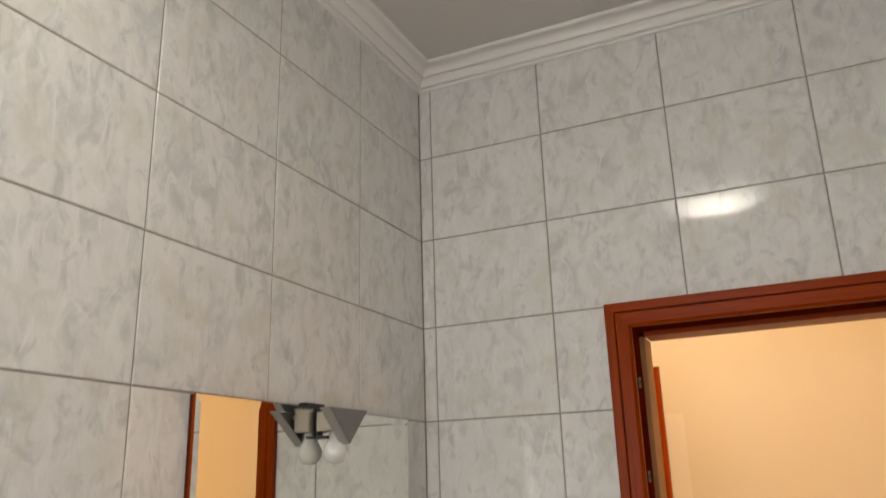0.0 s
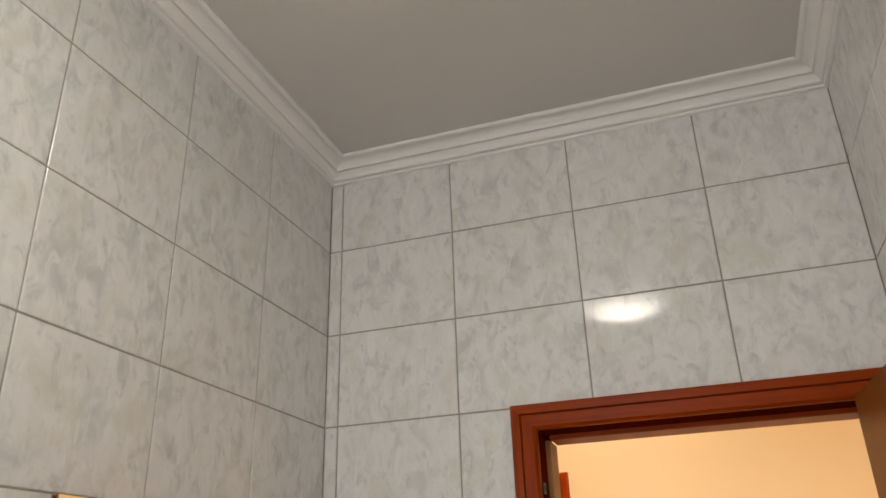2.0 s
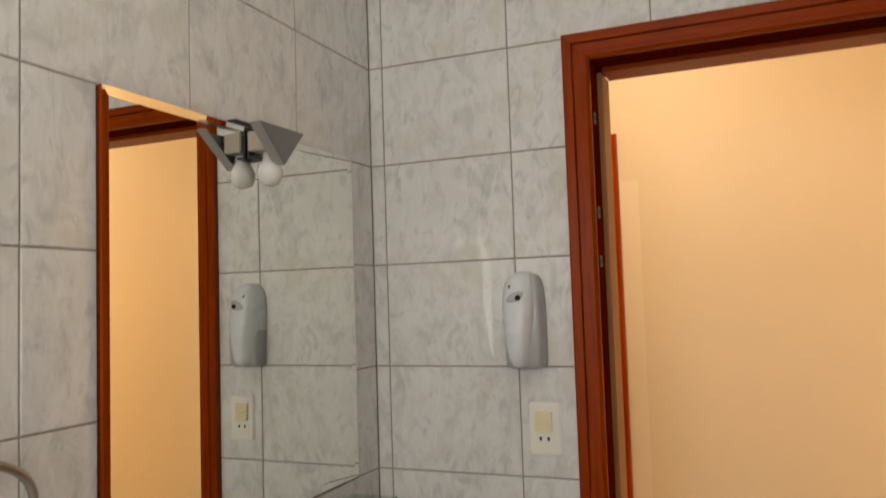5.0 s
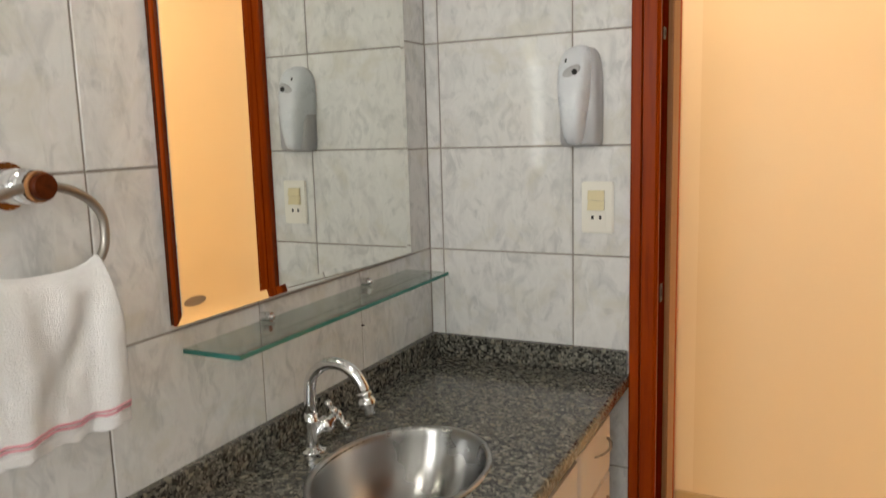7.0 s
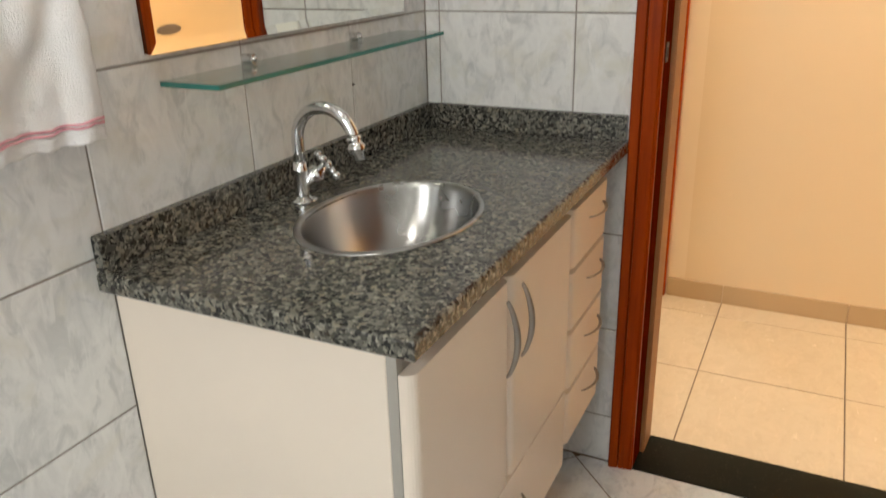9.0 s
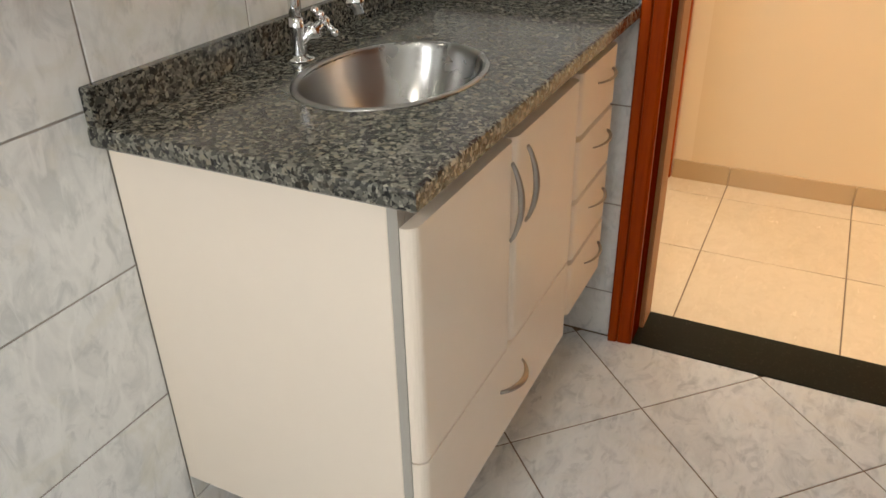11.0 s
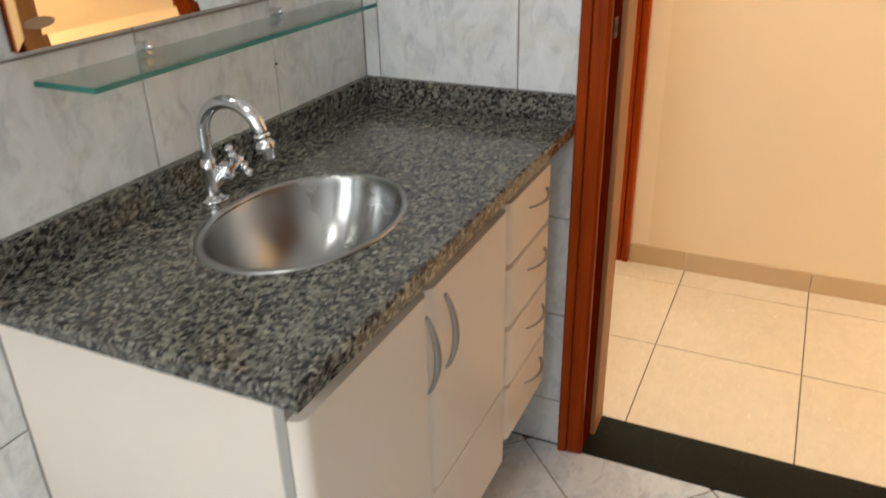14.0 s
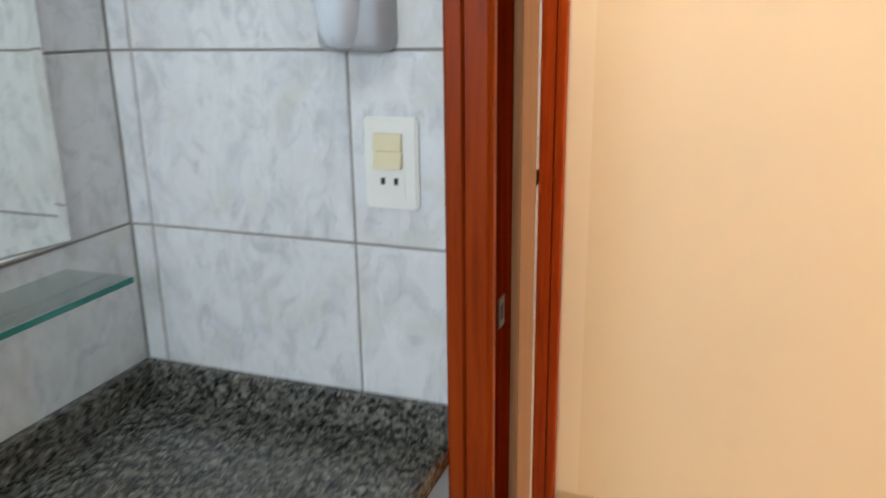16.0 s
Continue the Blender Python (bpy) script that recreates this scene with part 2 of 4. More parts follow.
GREY_LABEL_SHADE = make_plain("grey_label_and_gap_shade", (0.42, 0.36, 0.28), 0.35, 0.6)
MIRROR = make_plain("silvered_mirror", (0.84, 0.848, 0.80), 0.03, 1.0, 0.0, 5.0, 0.0)
MIRROR.node_tree.nodes["Principled BSDF"].inputs["Roughness"].default_value = 0.005
for _l in list(MIRROR.node_tree.links):
    if _l.to_socket.name == "Roughness":
        MIRROR.node_tree.links.remove(_l)


def make_sheet_glass(name, tint, rough=0.02):
    """Thin tinted glass: straight-through tint under a clear gloss."""
    m, nt, b = mat(name)
    clear = nt.nodes.new("ShaderNodeBsdfTransparent")
    clear.inputs[0].default_value = (*tint, 1)
    gloss = node(nt, "ShaderNodeBsdfGlossy", Roughness=rough)
    facing_ = node(nt, "ShaderNodeLayerWeight", Blend=0.5)
    power = nt.nodes.new("ShaderNodeMath")
    power.operation = "POWER"
    power.inputs[1].default_value = 5.0
    nt.links.new(facing_.outputs["Facing"], power.inputs[0])
    both = nt.nodes.new("ShaderNodeMixShader")
    nt.links.new(to_range(nt, power.outputs[0], 0.04, 0.9), both.inputs[0])
    nt.links.new(clear.outputs[0], both.inputs[1])
    nt.links.new(gloss.outputs[0], both.inputs[2])
    nt.links.new(both.outputs[0], nt.nodes["Material Output"].inputs[0])
    return m


GREEN_GLASS = make_sheet_glass("pale_green_glass", (0.87, 0.915, 0.90))
GREEN_EDGE = make_plain("green_glass_edge", (0.035, 0.19, 0.16), 0.15, 0.0, 0.1)
CLEAR_GLASS = make_glass("clear_glass", (0.97, 0.98, 0.98))
BATH_GLOW = make_glow("bathroom_diffuser", (1.0, 0.955, 0.88), BATH_LAMP, (0.68, -1.50, CEIL - 0.08), 0.225)
HALL_GLOW = make_glow("hall_diffuser", (1.0, 0.83, 0.64), HALL_LAMP)
HALL_FILL_GLOW = make_glow("hall_fill_diffuser", (1.0, 0.83, 0.64), HALL_FILL_FAR)
BACK_GLOW = make_glow("back_room_diffuser", (1.0, 0.93, 0.86), BACK_ROOM_LAMP)


def make_towel(name, colour):
    m, nt, b = mat(name)
    v = coords(nt)
    n = tex_noise(nt, v, 420.0, 3.0, 0.7)
    soft = tex_noise(nt, v, 45.0, 4.0, 0.6)
    nt.links.new(mix(nt, to_range(nt, soft, 0.0, 0.25), colour, tuple(c * 0.75 for c in colour)), b.inputs["Base Color"])
    b.inputs["Roughness"].default_value = 0.95
    b.inputs["Sheen Weight"].default_value = 0.3
    bump(nt, b, n, 0.7, 0.004)
    return m


TERRY = make_towel("white_terry", (0.93, 0.92, 0.91))
PINK = make_towel("pink_thread", (0.86, 0.38, 0.45))


# ---- mesh helpers ----
ORIGIN = {}


def thing(name, at, label, category, group="", kind=""):
    ob = new(name)
    ob.location = at
    ob.empty_display_size = 0.05
    ORIGIN[ob] = Vector(at)
    return tagged(ob, label, category, group, kind)


def part(name, bm, material, parent=None, label="", smooth=False, bevel=0.0, segments=2):
    """One mesh object out of bm (world coordinates), under a thing or a part."""
    if bevel:
        bmesh.ops.bevel(bm, geom=[e for e in bm.edges], offset=bevel, segments=segments, affect="EDGES", clamp_overlap=True)
    base = ORIGIN.get(parent, Vector((0, 0, 0)))
    bmesh.ops.translate(bm, verts=bm.verts, vec=-base)
    bmesh.ops.recalc_face_normals(bm, faces=bm.faces)
    me = bpy.data.meshes.new(name)
    bm.to_mesh(me)
    bm.free()
    for p in me.polygons:
        p.use_smooth = smooth
    for m in (material if isinstance(material, (list, tuple)) else (material,)):
        me.materials.append(m)
    ob = new(name, me)
    if parent:
        ob.parent = parent
        ORIGIN[ob] = base
    return tagged(ob, label)


def box(x0, x1, y0, y1, z0, z1, bm=None):
    bm = bm or bmesh.new()
    m = Matrix.LocRotScale(((x0 + x1) / 2, (y0 + y1) / 2, (z0 + z1) / 2), None, (abs(x1 - x0), abs(y1 - y0), abs(z1 - z0)))
    bmesh.ops.create_cube(bm, size=1, matrix=m)
    return bm


def rod(a, b, r0, r1=None, seg=20, bm=None):
    bm = bm or bmesh.new()
    a, b = Vector(a), Vector(b)
    q = (b - a).to_track_quat("Z", "Y").to_matrix().to_4x4()
    bmesh.ops.create_cone(bm, cap_ends=True, segments=seg, radius1=r0, radius2=r0 if r1 is None else r1, depth=(b - a).length,
                          matrix=Matrix.Translation((a + b) / 2) @ q)
    return bm


def ball(c, r, bm=None, seg=16, squash=1.0):
    bm = bm or bmesh.new()
    bmesh.ops.create_uvsphere(bm, u_segments=seg, v_segments=seg // 2 + 2, radius=r, matrix=Matrix.Translation(c) @ Matrix.Diagonal((1, 1, squash, 1)))
    return bm


def lathe(profile, centre, seg=40, sx=1.0, sy=1.0, axis=None, bm=None):
    """Turns (radius, height) pairs about an axis through centre; sx, sy make it oval."""
    bm = bm or bmesh.new()
    q = (Vector(axis).to_track_quat("Z", "Y").to_matrix().to_4x4() if axis else Matrix())
    m = Matrix.Translation(centre) @ q
    rings = []
    for r, h in profile:
        if r < 1e-6:
            rings.append([bm.verts.new(m @ Vector((0, 0, h)))])
        else:
            rings.append([bm.verts.new(m @ Vector((r * sx * math.cos(2 * math.pi * i / seg), r * sy * math.sin(2 * math.pi * i / seg), h))) for i in range(seg)])
    for a, b in zip(rings, rings[1:]):
        for i in range(seg):
            j = (i + 1) % seg
            vs = [a[i % len(a)], a[j % len(a)], b[j % len(b)], b[i % len(b)]]
            vs = [v for k, v in enumerate(vs) if v not in vs[:k]]
            if len(vs) > 2:
                bm.faces.new(vs)
    return bm


def tube(points, radius, seg=16, bm=None, caps=True, flat=1.0):
    """A tube along points; radius may be a list, flat narrows it along its second axis."""
    bm = bm or bmesh.new()
    pts = [Vector(p) for p in points]
    rad = radius if isinstance(radius, (list, tuple)) else [radius] * len(pts)
    rings, side = [], None
    for i, p in enumerate(pts):
        d = (pts[min(i + 1, len(pts) - 1)] - pts[max(i - 1, 0)]).normalized()
        if side is None:
            side = d.orthogonal().normalized()
        side = (side - d * side.dot(d)).normalized()
        up = d.cross(side)
        rings.append([bm.verts.new(p + rad[i] * (math.cos(2 * math.pi * k / seg) * side + flat * math.sin(2 * math.pi * k / seg) * up)) for k in range(seg)])
    for a, b in zip(rings, rings[1:]):
        for k in range(seg):
            bm.faces.new((a[k], a[(k + 1) % seg], b[(k + 1) % seg], b[k]))
    if caps:
        bm.faces.new(rings[0][::-1])
        bm.faces.new(rings[-1])
    return bm


def prism(outline, lift):
    """A closed outline (3D points) pushed along the vector lift."""
    bm = bmesh.new()
    a = [bm.verts.new(p) for p in outline]
    b = [bm.verts.new(Vector(p) + Vector(lift)) for p in outline]
    bm.faces.new(a[::-1])
    bm.faces.new(b)
    for i in range(len(a)):
        j = (i + 1) % len(a)
        bm.faces.new((a[i], a[j], b[j], b[i]))
    return bm


# ---- the shell ----
def shell(name, boxes, materials, label, category="wall", pick=None):
    bm = bmesh.new()
    for b in boxes:
        box(*b, bm=bm)
    if pick:
        bm.normal_update()
        for f in bm.faces:
            f.material_index = pick(f.normal, f.calc_center_median())
    return tagged(part(name, bm, materials), label, category, kind="structure")


G = 0.0022
floor = shell("floor", [(-0.15, EAST + 0.15, SOUTH - 0.15, -G, -0.12, -G)], GROUT, "bathroom floor of grey marbled tiles laid diagonally", "floor")
hall_floor = shell("floor_hall", [(HALL_W, HALL_E, WALL_N, HALL_Y, -0.12, -G)], GROUT, "hall floor of beige glazed tiles", "floor")
back_floor = shell("floor_back_room", [(HALL_W, HALL_E, HALL_Y, 2.9, -0.12, -0.003)], HALL_TILE, "tiled floor of the room beyond the hall", "floor")
ceiling = shell("ceiling", [(-0.15, EAST + 0.15, SOUTH - 0.15, 0.05, CEIL, CEIL + 0.12)], CEILING_PAINT, "matt off-white bathroom ceiling", "ceiling")
shell("ceiling_hall", [(HALL_W, HALL_E, 0.05, 2.9, HALL_TOP, HALL_TOP + 0.1)], CEILING_PAINT, "plain hall ceiling", "ceiling")
wall_west = shell("wall_west", [(-0.15, -G, SOUTH - 0.15, WALL_N, -0.1, CEIL)], GROUT_PALE, "bathroom wall of glossy grey marbled tiles")
wall_east = shell("wall_east", [(EAST + G, EAST + 0.15, SOUTH - 0.15, WALL_N, -0.1, CEIL)], GROUT_PALE, "tiled bathroom side wall")
WX0, WX1, WZ0, WZ1 = 0.20, 1.00, 1.15, 2.03
wall_south = shell("wall_south", [(-G, WX0, SOUTH - 0.15, SOUTH - G, 0, CEIL), (WX1, EAST + G, SOUTH - 0.15, SOUTH - G, 0, CEIL),
                                  (WX0, WX1, SOUTH - 0.15, SOUTH - G, 0, WZ0), (WX0, WX1, SOUTH - 0.15, SOUTH - G, WZ1, CEIL)],
                   GROUT_PALE, "tiled shower wall with a small window")
HL, HR, HT = DOOR_L - 0.03, DOOR_R + 0.03, DOOR_T + 0.03
wall_north = shell("wall_north", [(-G, HL, G, WALL_N, 0, CEIL), (HR, EAST + G, G, WALL_N, 0, CEIL), (HL, HR, G, WALL_N, HT, CEIL)],
                   [GROUT_PALE, CREAM], "tiled bathroom wall with the doorway, cream painted on the hall side",
                   pick=lambda n, c: 1 if n.y > 0.5 else 0)
shell("wall_hall_west_run", [(HALL_W, -0.15, 0.03, WALL_N, 0, HALL_TOP)], CREAM, "cream painted hall wall")
shell("wall_hall_east_run", [(EAST + 0.15, HALL_E, 0.03, WALL_N, 0, HALL_TOP)], CREAM, "cream painted hall wall")
FD_L, FD_R, FD_T = -0.38, 0.350, 2.045
shell("wall_hall_north", [(FD_R + 0.03, HALL_E, HALL_Y, HALL_Y + 0.14, 0, HALL_TOP), (HALL_W, FD_L - 0.03, HALL_Y, HALL_Y + 0.14, 0, HALL_TOP),
                          (FD_L - 0.03, FD_R + 0.03, HALL_Y, HALL_Y + 0.14, FD_T + 0.03, HALL_TOP)], CREAM, "smooth cream painted hall wall")
# thin sheet, paler than the hall wall, right of the far casing
tagged(part("plaster_strip", box(FD_R + 0.085, 0.498, HALL_Y - 0.0012, HALL_Y - 0.0002, 0.074, 1.95), CREAM_PALE, bevel=0.0004), "paler cream strip on the wall beside a door casing", "plaster", kind="structure")
shell("wall_hall_end_1", [(HALL_W - 0.1, HALL_W, 0.03, 2.9, -0.1, HALL_TOP)], CREAM, "cream painted wall at the end of the hall")
shell("wall_hall_end_2", [(HALL_E, HALL_E + 0.1, 0.03, 2.9, -0.1, HALL_TOP)], CREAM, "cream painted wall at the end of the hall")
wall_back = shell("wall_back_room", [(HALL_W, HALL_E, 2.6 + G, 2.75, -0.1, HALL_TOP)], GROUT_PALE, "white tiled wall of the room beyond the hall")
threshold = tagged(part("threshold", box(HL, HR, -0.008, WALL_N + 0.004, -0.1, 0.003), BLACK_GRANITE, bevel=0.0015), "black granite door threshold strip", "threshold", kind="structure")

# crown moulding: a stepped profile (out from the wall, below the ceiling) run round the room with mitred corners
CROWN = [(0.0, 0.065), (0.008, 0.065), (0.010, 0.063), (0.010, 0.058), (0.0045, 0.0575), (0.0045, 0.0545), (0.014, 0.054), (0.017, 0.051), (0.018, 0.046), (0.022, 0.041), (0.026, 0.037), (0.029, 0.0345),
         (0.021, 0.0335), (0.021, 0.0303), (0.031, 0.030), (0.033, 0.024), (0.038, 0.0185), (0.045, 0.0145), (0.054, 0.0128), (0.047, 0.0124), (0.047, 0.0092), (0.060, 0.0088), (0.066, 0.007), (0.068, 0.004),
         (0.068, 0.0), (0.0, 0.0)]


def crown_run(name, a, b, inward, ca, cb):
    """a, b: the wall's corners; inward: unit vector into the room; ca, cb: along the wall away from each corner."""
    bm = bmesh.new()
    rows = []
    for c, slant in ((a, ca), (b, cb)):
        rows.append([bm.verts.new(Vector(c) + Vector(inward) * o + Vector(slant) * o + Vector((0, 0, CEIL - 0.0005 - d))) for o, d in CROWN])
    n = len(CROWN)
    for i in range(n):
        bm.faces.new((rows[0][i], rows[0][(i + 1) % n], rows[1][(i + 1) % n], rows[1][i]))
    return tagged(part(name, bm, PLASTER), "white plaster crown moulding with stepped grooves", "moulding", kind="structure")


X, Y = Vector((1, 0, 0)), Vector((0, 1, 0))
crown_run("trim_north", (0, 0, 0), (EAST, 0, 0), -Y, X, -X)
crown_run("trim_west", (0, SOUTH, 0), (0, 0, 0), X, Y, -Y)
crown_run("trim_east", (EAST, 0, 0), (EAST, SOUTH, 0), -X, -Y, Y)
crown_run("trim_south", (EAST, SOUTH, 0), (0, SOUTH, 0), Y, -X, X)


# ---- door frames ----
CASING = [(0.000, 0.0), (0.000, 0.0125), (0.003, 0.0150), (0.0055, 0.0128), (0.008, 0.0150), (0.034, 0.0180), (0.0362, 0.0120),
          (0.0390, 0.0195), (0.056, 0.0220), (0.060, 0.019), (0.060, 0.0)]


def casing(xl, xr, zt, y, parent, wide=1.0, foot=0.0):
    """Mitred architrave on the face y, standing out towards -y."""
    def run(name, ends, material):
        bm = bmesh.new()
        rows = [[bm.verts.new(Vector(e(u)) + Vector((0, -d, 0))) for u, d in ((wide * u, d) for u, d in CASING)] for e in ends]
        n = len(CASING)
        for i in range(n):
            bm.faces.new((rows[0][i], rows[0][(i + 1) % n], rows[1][(i + 1) % n], rows[1][i]))
        bm.faces.new(rows[0])
        bm.faces.new(rows[1])
        part(name, bm, material, parent)
    run("casing", (lambda u: (xl - u, y, foot), lambda u: (xl - u, y, zt + u)), WOOD)
    run("casing_head", (lambda u: (xl - u, y, zt + u), lambda u: (xr + u, y, zt + u)), WOOD_X)
    run("casing", (lambda u: (xr + u, y, zt + u), lambda u: (xr + u, y, foot)), WOOD)


def door_frame(name, xl, xr, zt, y0, y1, label, marks, wide=1.0):
    f = thing(name, (xl, y0, 0), label, "door frame", kind="structure")
    casing(xl - 0.013, xr + 0.013, zt + 0.013, y0, f, wide)
    for x, s in ((xl, -1), (xr, 1)):
        part("jamb", box(x + s * 0.012, x + s * 0.03, y0 + 0.0005, y1, 0.003, zt + 0.012), WOOD_SHADED, f, "rebate face with its shade in the wood colour")
        part("door_stop", box(x, x + s * 0.012, y0 + 0.068, y1, 0.003, zt), WOOD_PALE_LIT, f, "wooden stop with hall light in its paler colour", bevel=0.002)
    part("jamb_head", box(xl - 0.03, xr + 0.03, y0 + 0.0005, y1, zt + 0.012, zt + 0.03), WOOD_SHADED, f)
    part("door_stop", box(xl, xr, y0 + 0.068, y1, zt, zt + 0.012), WOOD_X, f, bevel=0.002)
    for z, h in marks:
        s = part("strike_plate", box(xl - 0.0125, xl - 0.010, y0 + 0.006, y0 + 0.03, z - h, z + h), BLACK, f, "small dark metal strike plate")
        part("hole", box(xl - 0.0102, xl - 0.0094, y0 + 0.012, y0 + 0.024, z - h * 0.5, z + h * 0.5), DARK, s)
    return f


door_frame("door_1", DOOR_L, DOOR_R, DOOR_T, 0.0, WALL_N, "varnished reddish wood door frame with grooved casing", [(1.055, 0.02), (1.62, 0.012), (1.73, 0.012), (1.946, 0.012)])
door_frame("door_2", FD_L, FD_R, FD_T, HALL_Y, HALL_Y + 0.14, "reddish wood frame of another doorway across the hall", [], 1.12)
part("latch", box(FD_R - 0.012, FD_R + 0.002, HALL_Y + 0.01, HALL_Y + 0.035, 0.99, 1.03), BLACK, bpy.data.objects["door_2"], "dark metal latch plate")

leaf = thing("door_leaf", (1.265, -0.03, 0.008), "smooth varnished wood door standing open into the bathroom", "door")
part("panel", prism([(1.247, -0.026, 0.008), (1.282, -0.026, 0.008), (1.330, -0.715, 0.008), (1.295, -0.717, 0.008)], (0, 0, 2.072)), LEAF, leaf, bevel=0.002)

# ---- shower window and lamps ----
win = thing("window_1", (WX0, SOUTH, WZ0), "small aluminium tilting window with clear panes", "window", kind="structure")
for nm, b in (("frame_side", (WX0, WX0 + 0.03, WZ0, WZ1)), ("frame_side", (WX1 - 0.03, WX1, WZ0, WZ1)), ("frame_rail", (WX0 + 0.03, WX1 - 0.03, WZ0, WZ0 + 0.03)),
              ("frame_rail", (WX0 + 0.03, WX1 - 0.03, WZ1 - 0.03, WZ1)), ("mullion", ((WX0 + WX1) / 2 - 0.03, (WX0 + WX1) / 2 + 0.03, WZ0 + 0.03, WZ1 - 0.03))):
    part(nm, box(b[0], b[1], SOUTH - 0.09, SOUTH - 0.04, b[2], b[3]), ALUMINIUM, win, bevel=0.002)
for xa, xb in ((WX0 + 0.03, (WX0 + WX1) / 2 - 0.03), ((WX0 + WX1) / 2 + 0.03, WX1 - 0.03)):
    p = part("pane", box(xa, xb, SOUTH - 0.068, SOUTH - 0.062, WZ0 + 0.03, WZ1 - 0.03), CLEAR_GLASS, win)
    p.visible_shadow = False

part("transom_bar", box(WX0 + 0.03, WX1 - 0.03, SOUTH - 0.088, SOUTH - 0.042, 1.880, 1.905), ALUMINIUM, win, bevel=0.002)
PANE_Z = [(1.19, 1.395), (1.425, 1.63), (1.66, 1.865)]
for zb in (1.41, 1.645):
    part("glazing_bar", box(WX0 + 0.03, WX1 - 0.03, SOUTH - 0.088, SOUTH - 0.042, zb - 0.012, zb + 0.012), ALUMINIUM, win, bevel=0.002)


def daylight(name, x0, x1, z0, z1, watts, colour):
    """The sky's light in one opening of the window."""
    d = bpy.data.lights.new(name, "AREA")
    d.shape, d.size, d.size_y, d.energy, d.color = "RECTANGLE", x1 - x0, z1 - z0, watts, colour
    xm, zm = (x0 + x1) / 2, (z0 + z1) / 2
    new(name, d).matrix_world = look((xm, SOUTH - 0.036, zm), (xm, 0.0, zm))


for z0, z1 in PANE_Z:
    daylight("daylight_pane", WX0 + 0.04, 0.80, z0, z1, WINDOW_WATTS / 3, (0.93, 0.96, 1.0))
daylight("daylight_transom", WX0 + 0.04, WX1 - 0.04, 1.916, 1.942, TRANSOM_WATTS, (1.0, 0.94, 0.92))


def ceiling_lamp(at, r, glow, label, deep=0.05):
    f = thing("ceiling_light", at, label, "ceiling light")
    part("housing", lathe([(0, -0.0005), (r + 0.02, -0.0005), (r + 0.022, -0.008), (r + 0.012, -0.022), (r + 0.002, -0.024), (r, -0.018), (0, -0.018)], at), WHITE_PLASTIC, f, smooth=True)
    bowl = [(r * math.cos(a) - 0.001, -0.0185 - (deep - 0.0185) * math.sin(a)) for a in np.linspace(0, math.pi / 2 - 0.08, 10)] + [(0, -deep)]
    part("diffuser", lathe(bowl, at), glow, f, smooth=True)
    return f


ceiling_lamp((0.68, -1.50, CEIL), 0.225, BATH_GLOW, "round bowl ceiling light, switched on, neutral white", 0.085)
ceiling_lamp((0.50, 0.225, HALL_TOP), 0.12, HALL_GLOW, "round flush ceiling light, switched on, warm white")
# unseen lamp added to even out the light along the hall wall
ceiling_lamp((3.4, 0.45, HALL_TOP), 0.12, HALL_FILL_GLOW, "added unseen ceiling light farther along the hall, switched on")
ceiling_lamp((-0.55, 1.97, HALL_TOP), 0.12, BACK_GLOW, "round flush ceiling light of the room beyond, switched on")

# ---- mirror, shelf, sconce ----
MY0, MY1, MZ0, MZ1 = -0.875, -0.128, 1.145, 1.883
mir = thing("wall_mirror", (0.0, (MY0 + MY1) / 2, MZ0), "large silvered wall mirror above the granite counter", "mirror")
part("backing", box(0.0008, 0.0085, MY0 + 0.001, MY1 - 0.001, MZ0 + 0.001, MZ1 - 0.001), WOOD_DARK, mir, "dark brown backing board")
bm = bmesh.new()
ringz = []
for inset, x in ((0.0, 0.0087), (0.0, 0.01455), (0.015, 0.0125)):
    ringz.append([bm.verts.new((x, y, z)) for y, z in ((MY0 + inset, MZ0 + inset), (MY1 - inset, MZ0 + inset), (MY1 - inset, MZ1 - inset), (MY0 + inset, MZ1 - inset))])
for a, b in zip(ringz, ringz[1:]):
    for i in range(4):
        bm.faces.new((a[i], a[(i + 1) % 4], b[(i + 1) % 4], b[i]))
bm.faces.new(ringz[0])
bm.faces.new(ringz[-1])
bm.normal_update()
for f in bm.faces:
    f.material_index = 1 if abs(f.normal.x) < 0.5 else 0
part("mirror_glass", bm, [MIRROR, WOOD], mir)
part("sticker", lathe([(0.0, 0.0), (1.0, 0.0), (0.97, 0.0006), (0, 0.0006)], (0.0127, -0.832, 1.176), 32, 0.024, 0.0075, axis=(1, 0, 0)), GREY_LABEL_SHADE, mir, "small grey oval maker's label")

shelf = thing("glass_shelf", (0.0, -0.49, 1.096), "clear greenish glass shelf on small chrome clips", "shelf")
SY0, SY1, SX1 = -0.853, -0.131, 0.112
pane = part("shelf_pane", prism([(0.001, SY0, 1.096), (SX1 - 0.001, SY0 + 0.001, 1.096), (SX1 - 0.001, SY1, 1.096), (0.001, SY1, 1.096)], (0, 0, 0.008)), GREEN_GLASS, shelf)
part("front_edge", box(SX1 - 0.0008, SX1 + 0.0008, SY0, SY1, 1.0962, 1.1038), GREEN_EDGE, shelf, "dark green polished glass edge")
part("side_edge", box(0.001, SX1 - 0.001, SY0 - 0.0008, SY0 + 0.0008, 1.0962, 1.1038), GREEN_EDGE, shelf, "dark green polished glass edge")
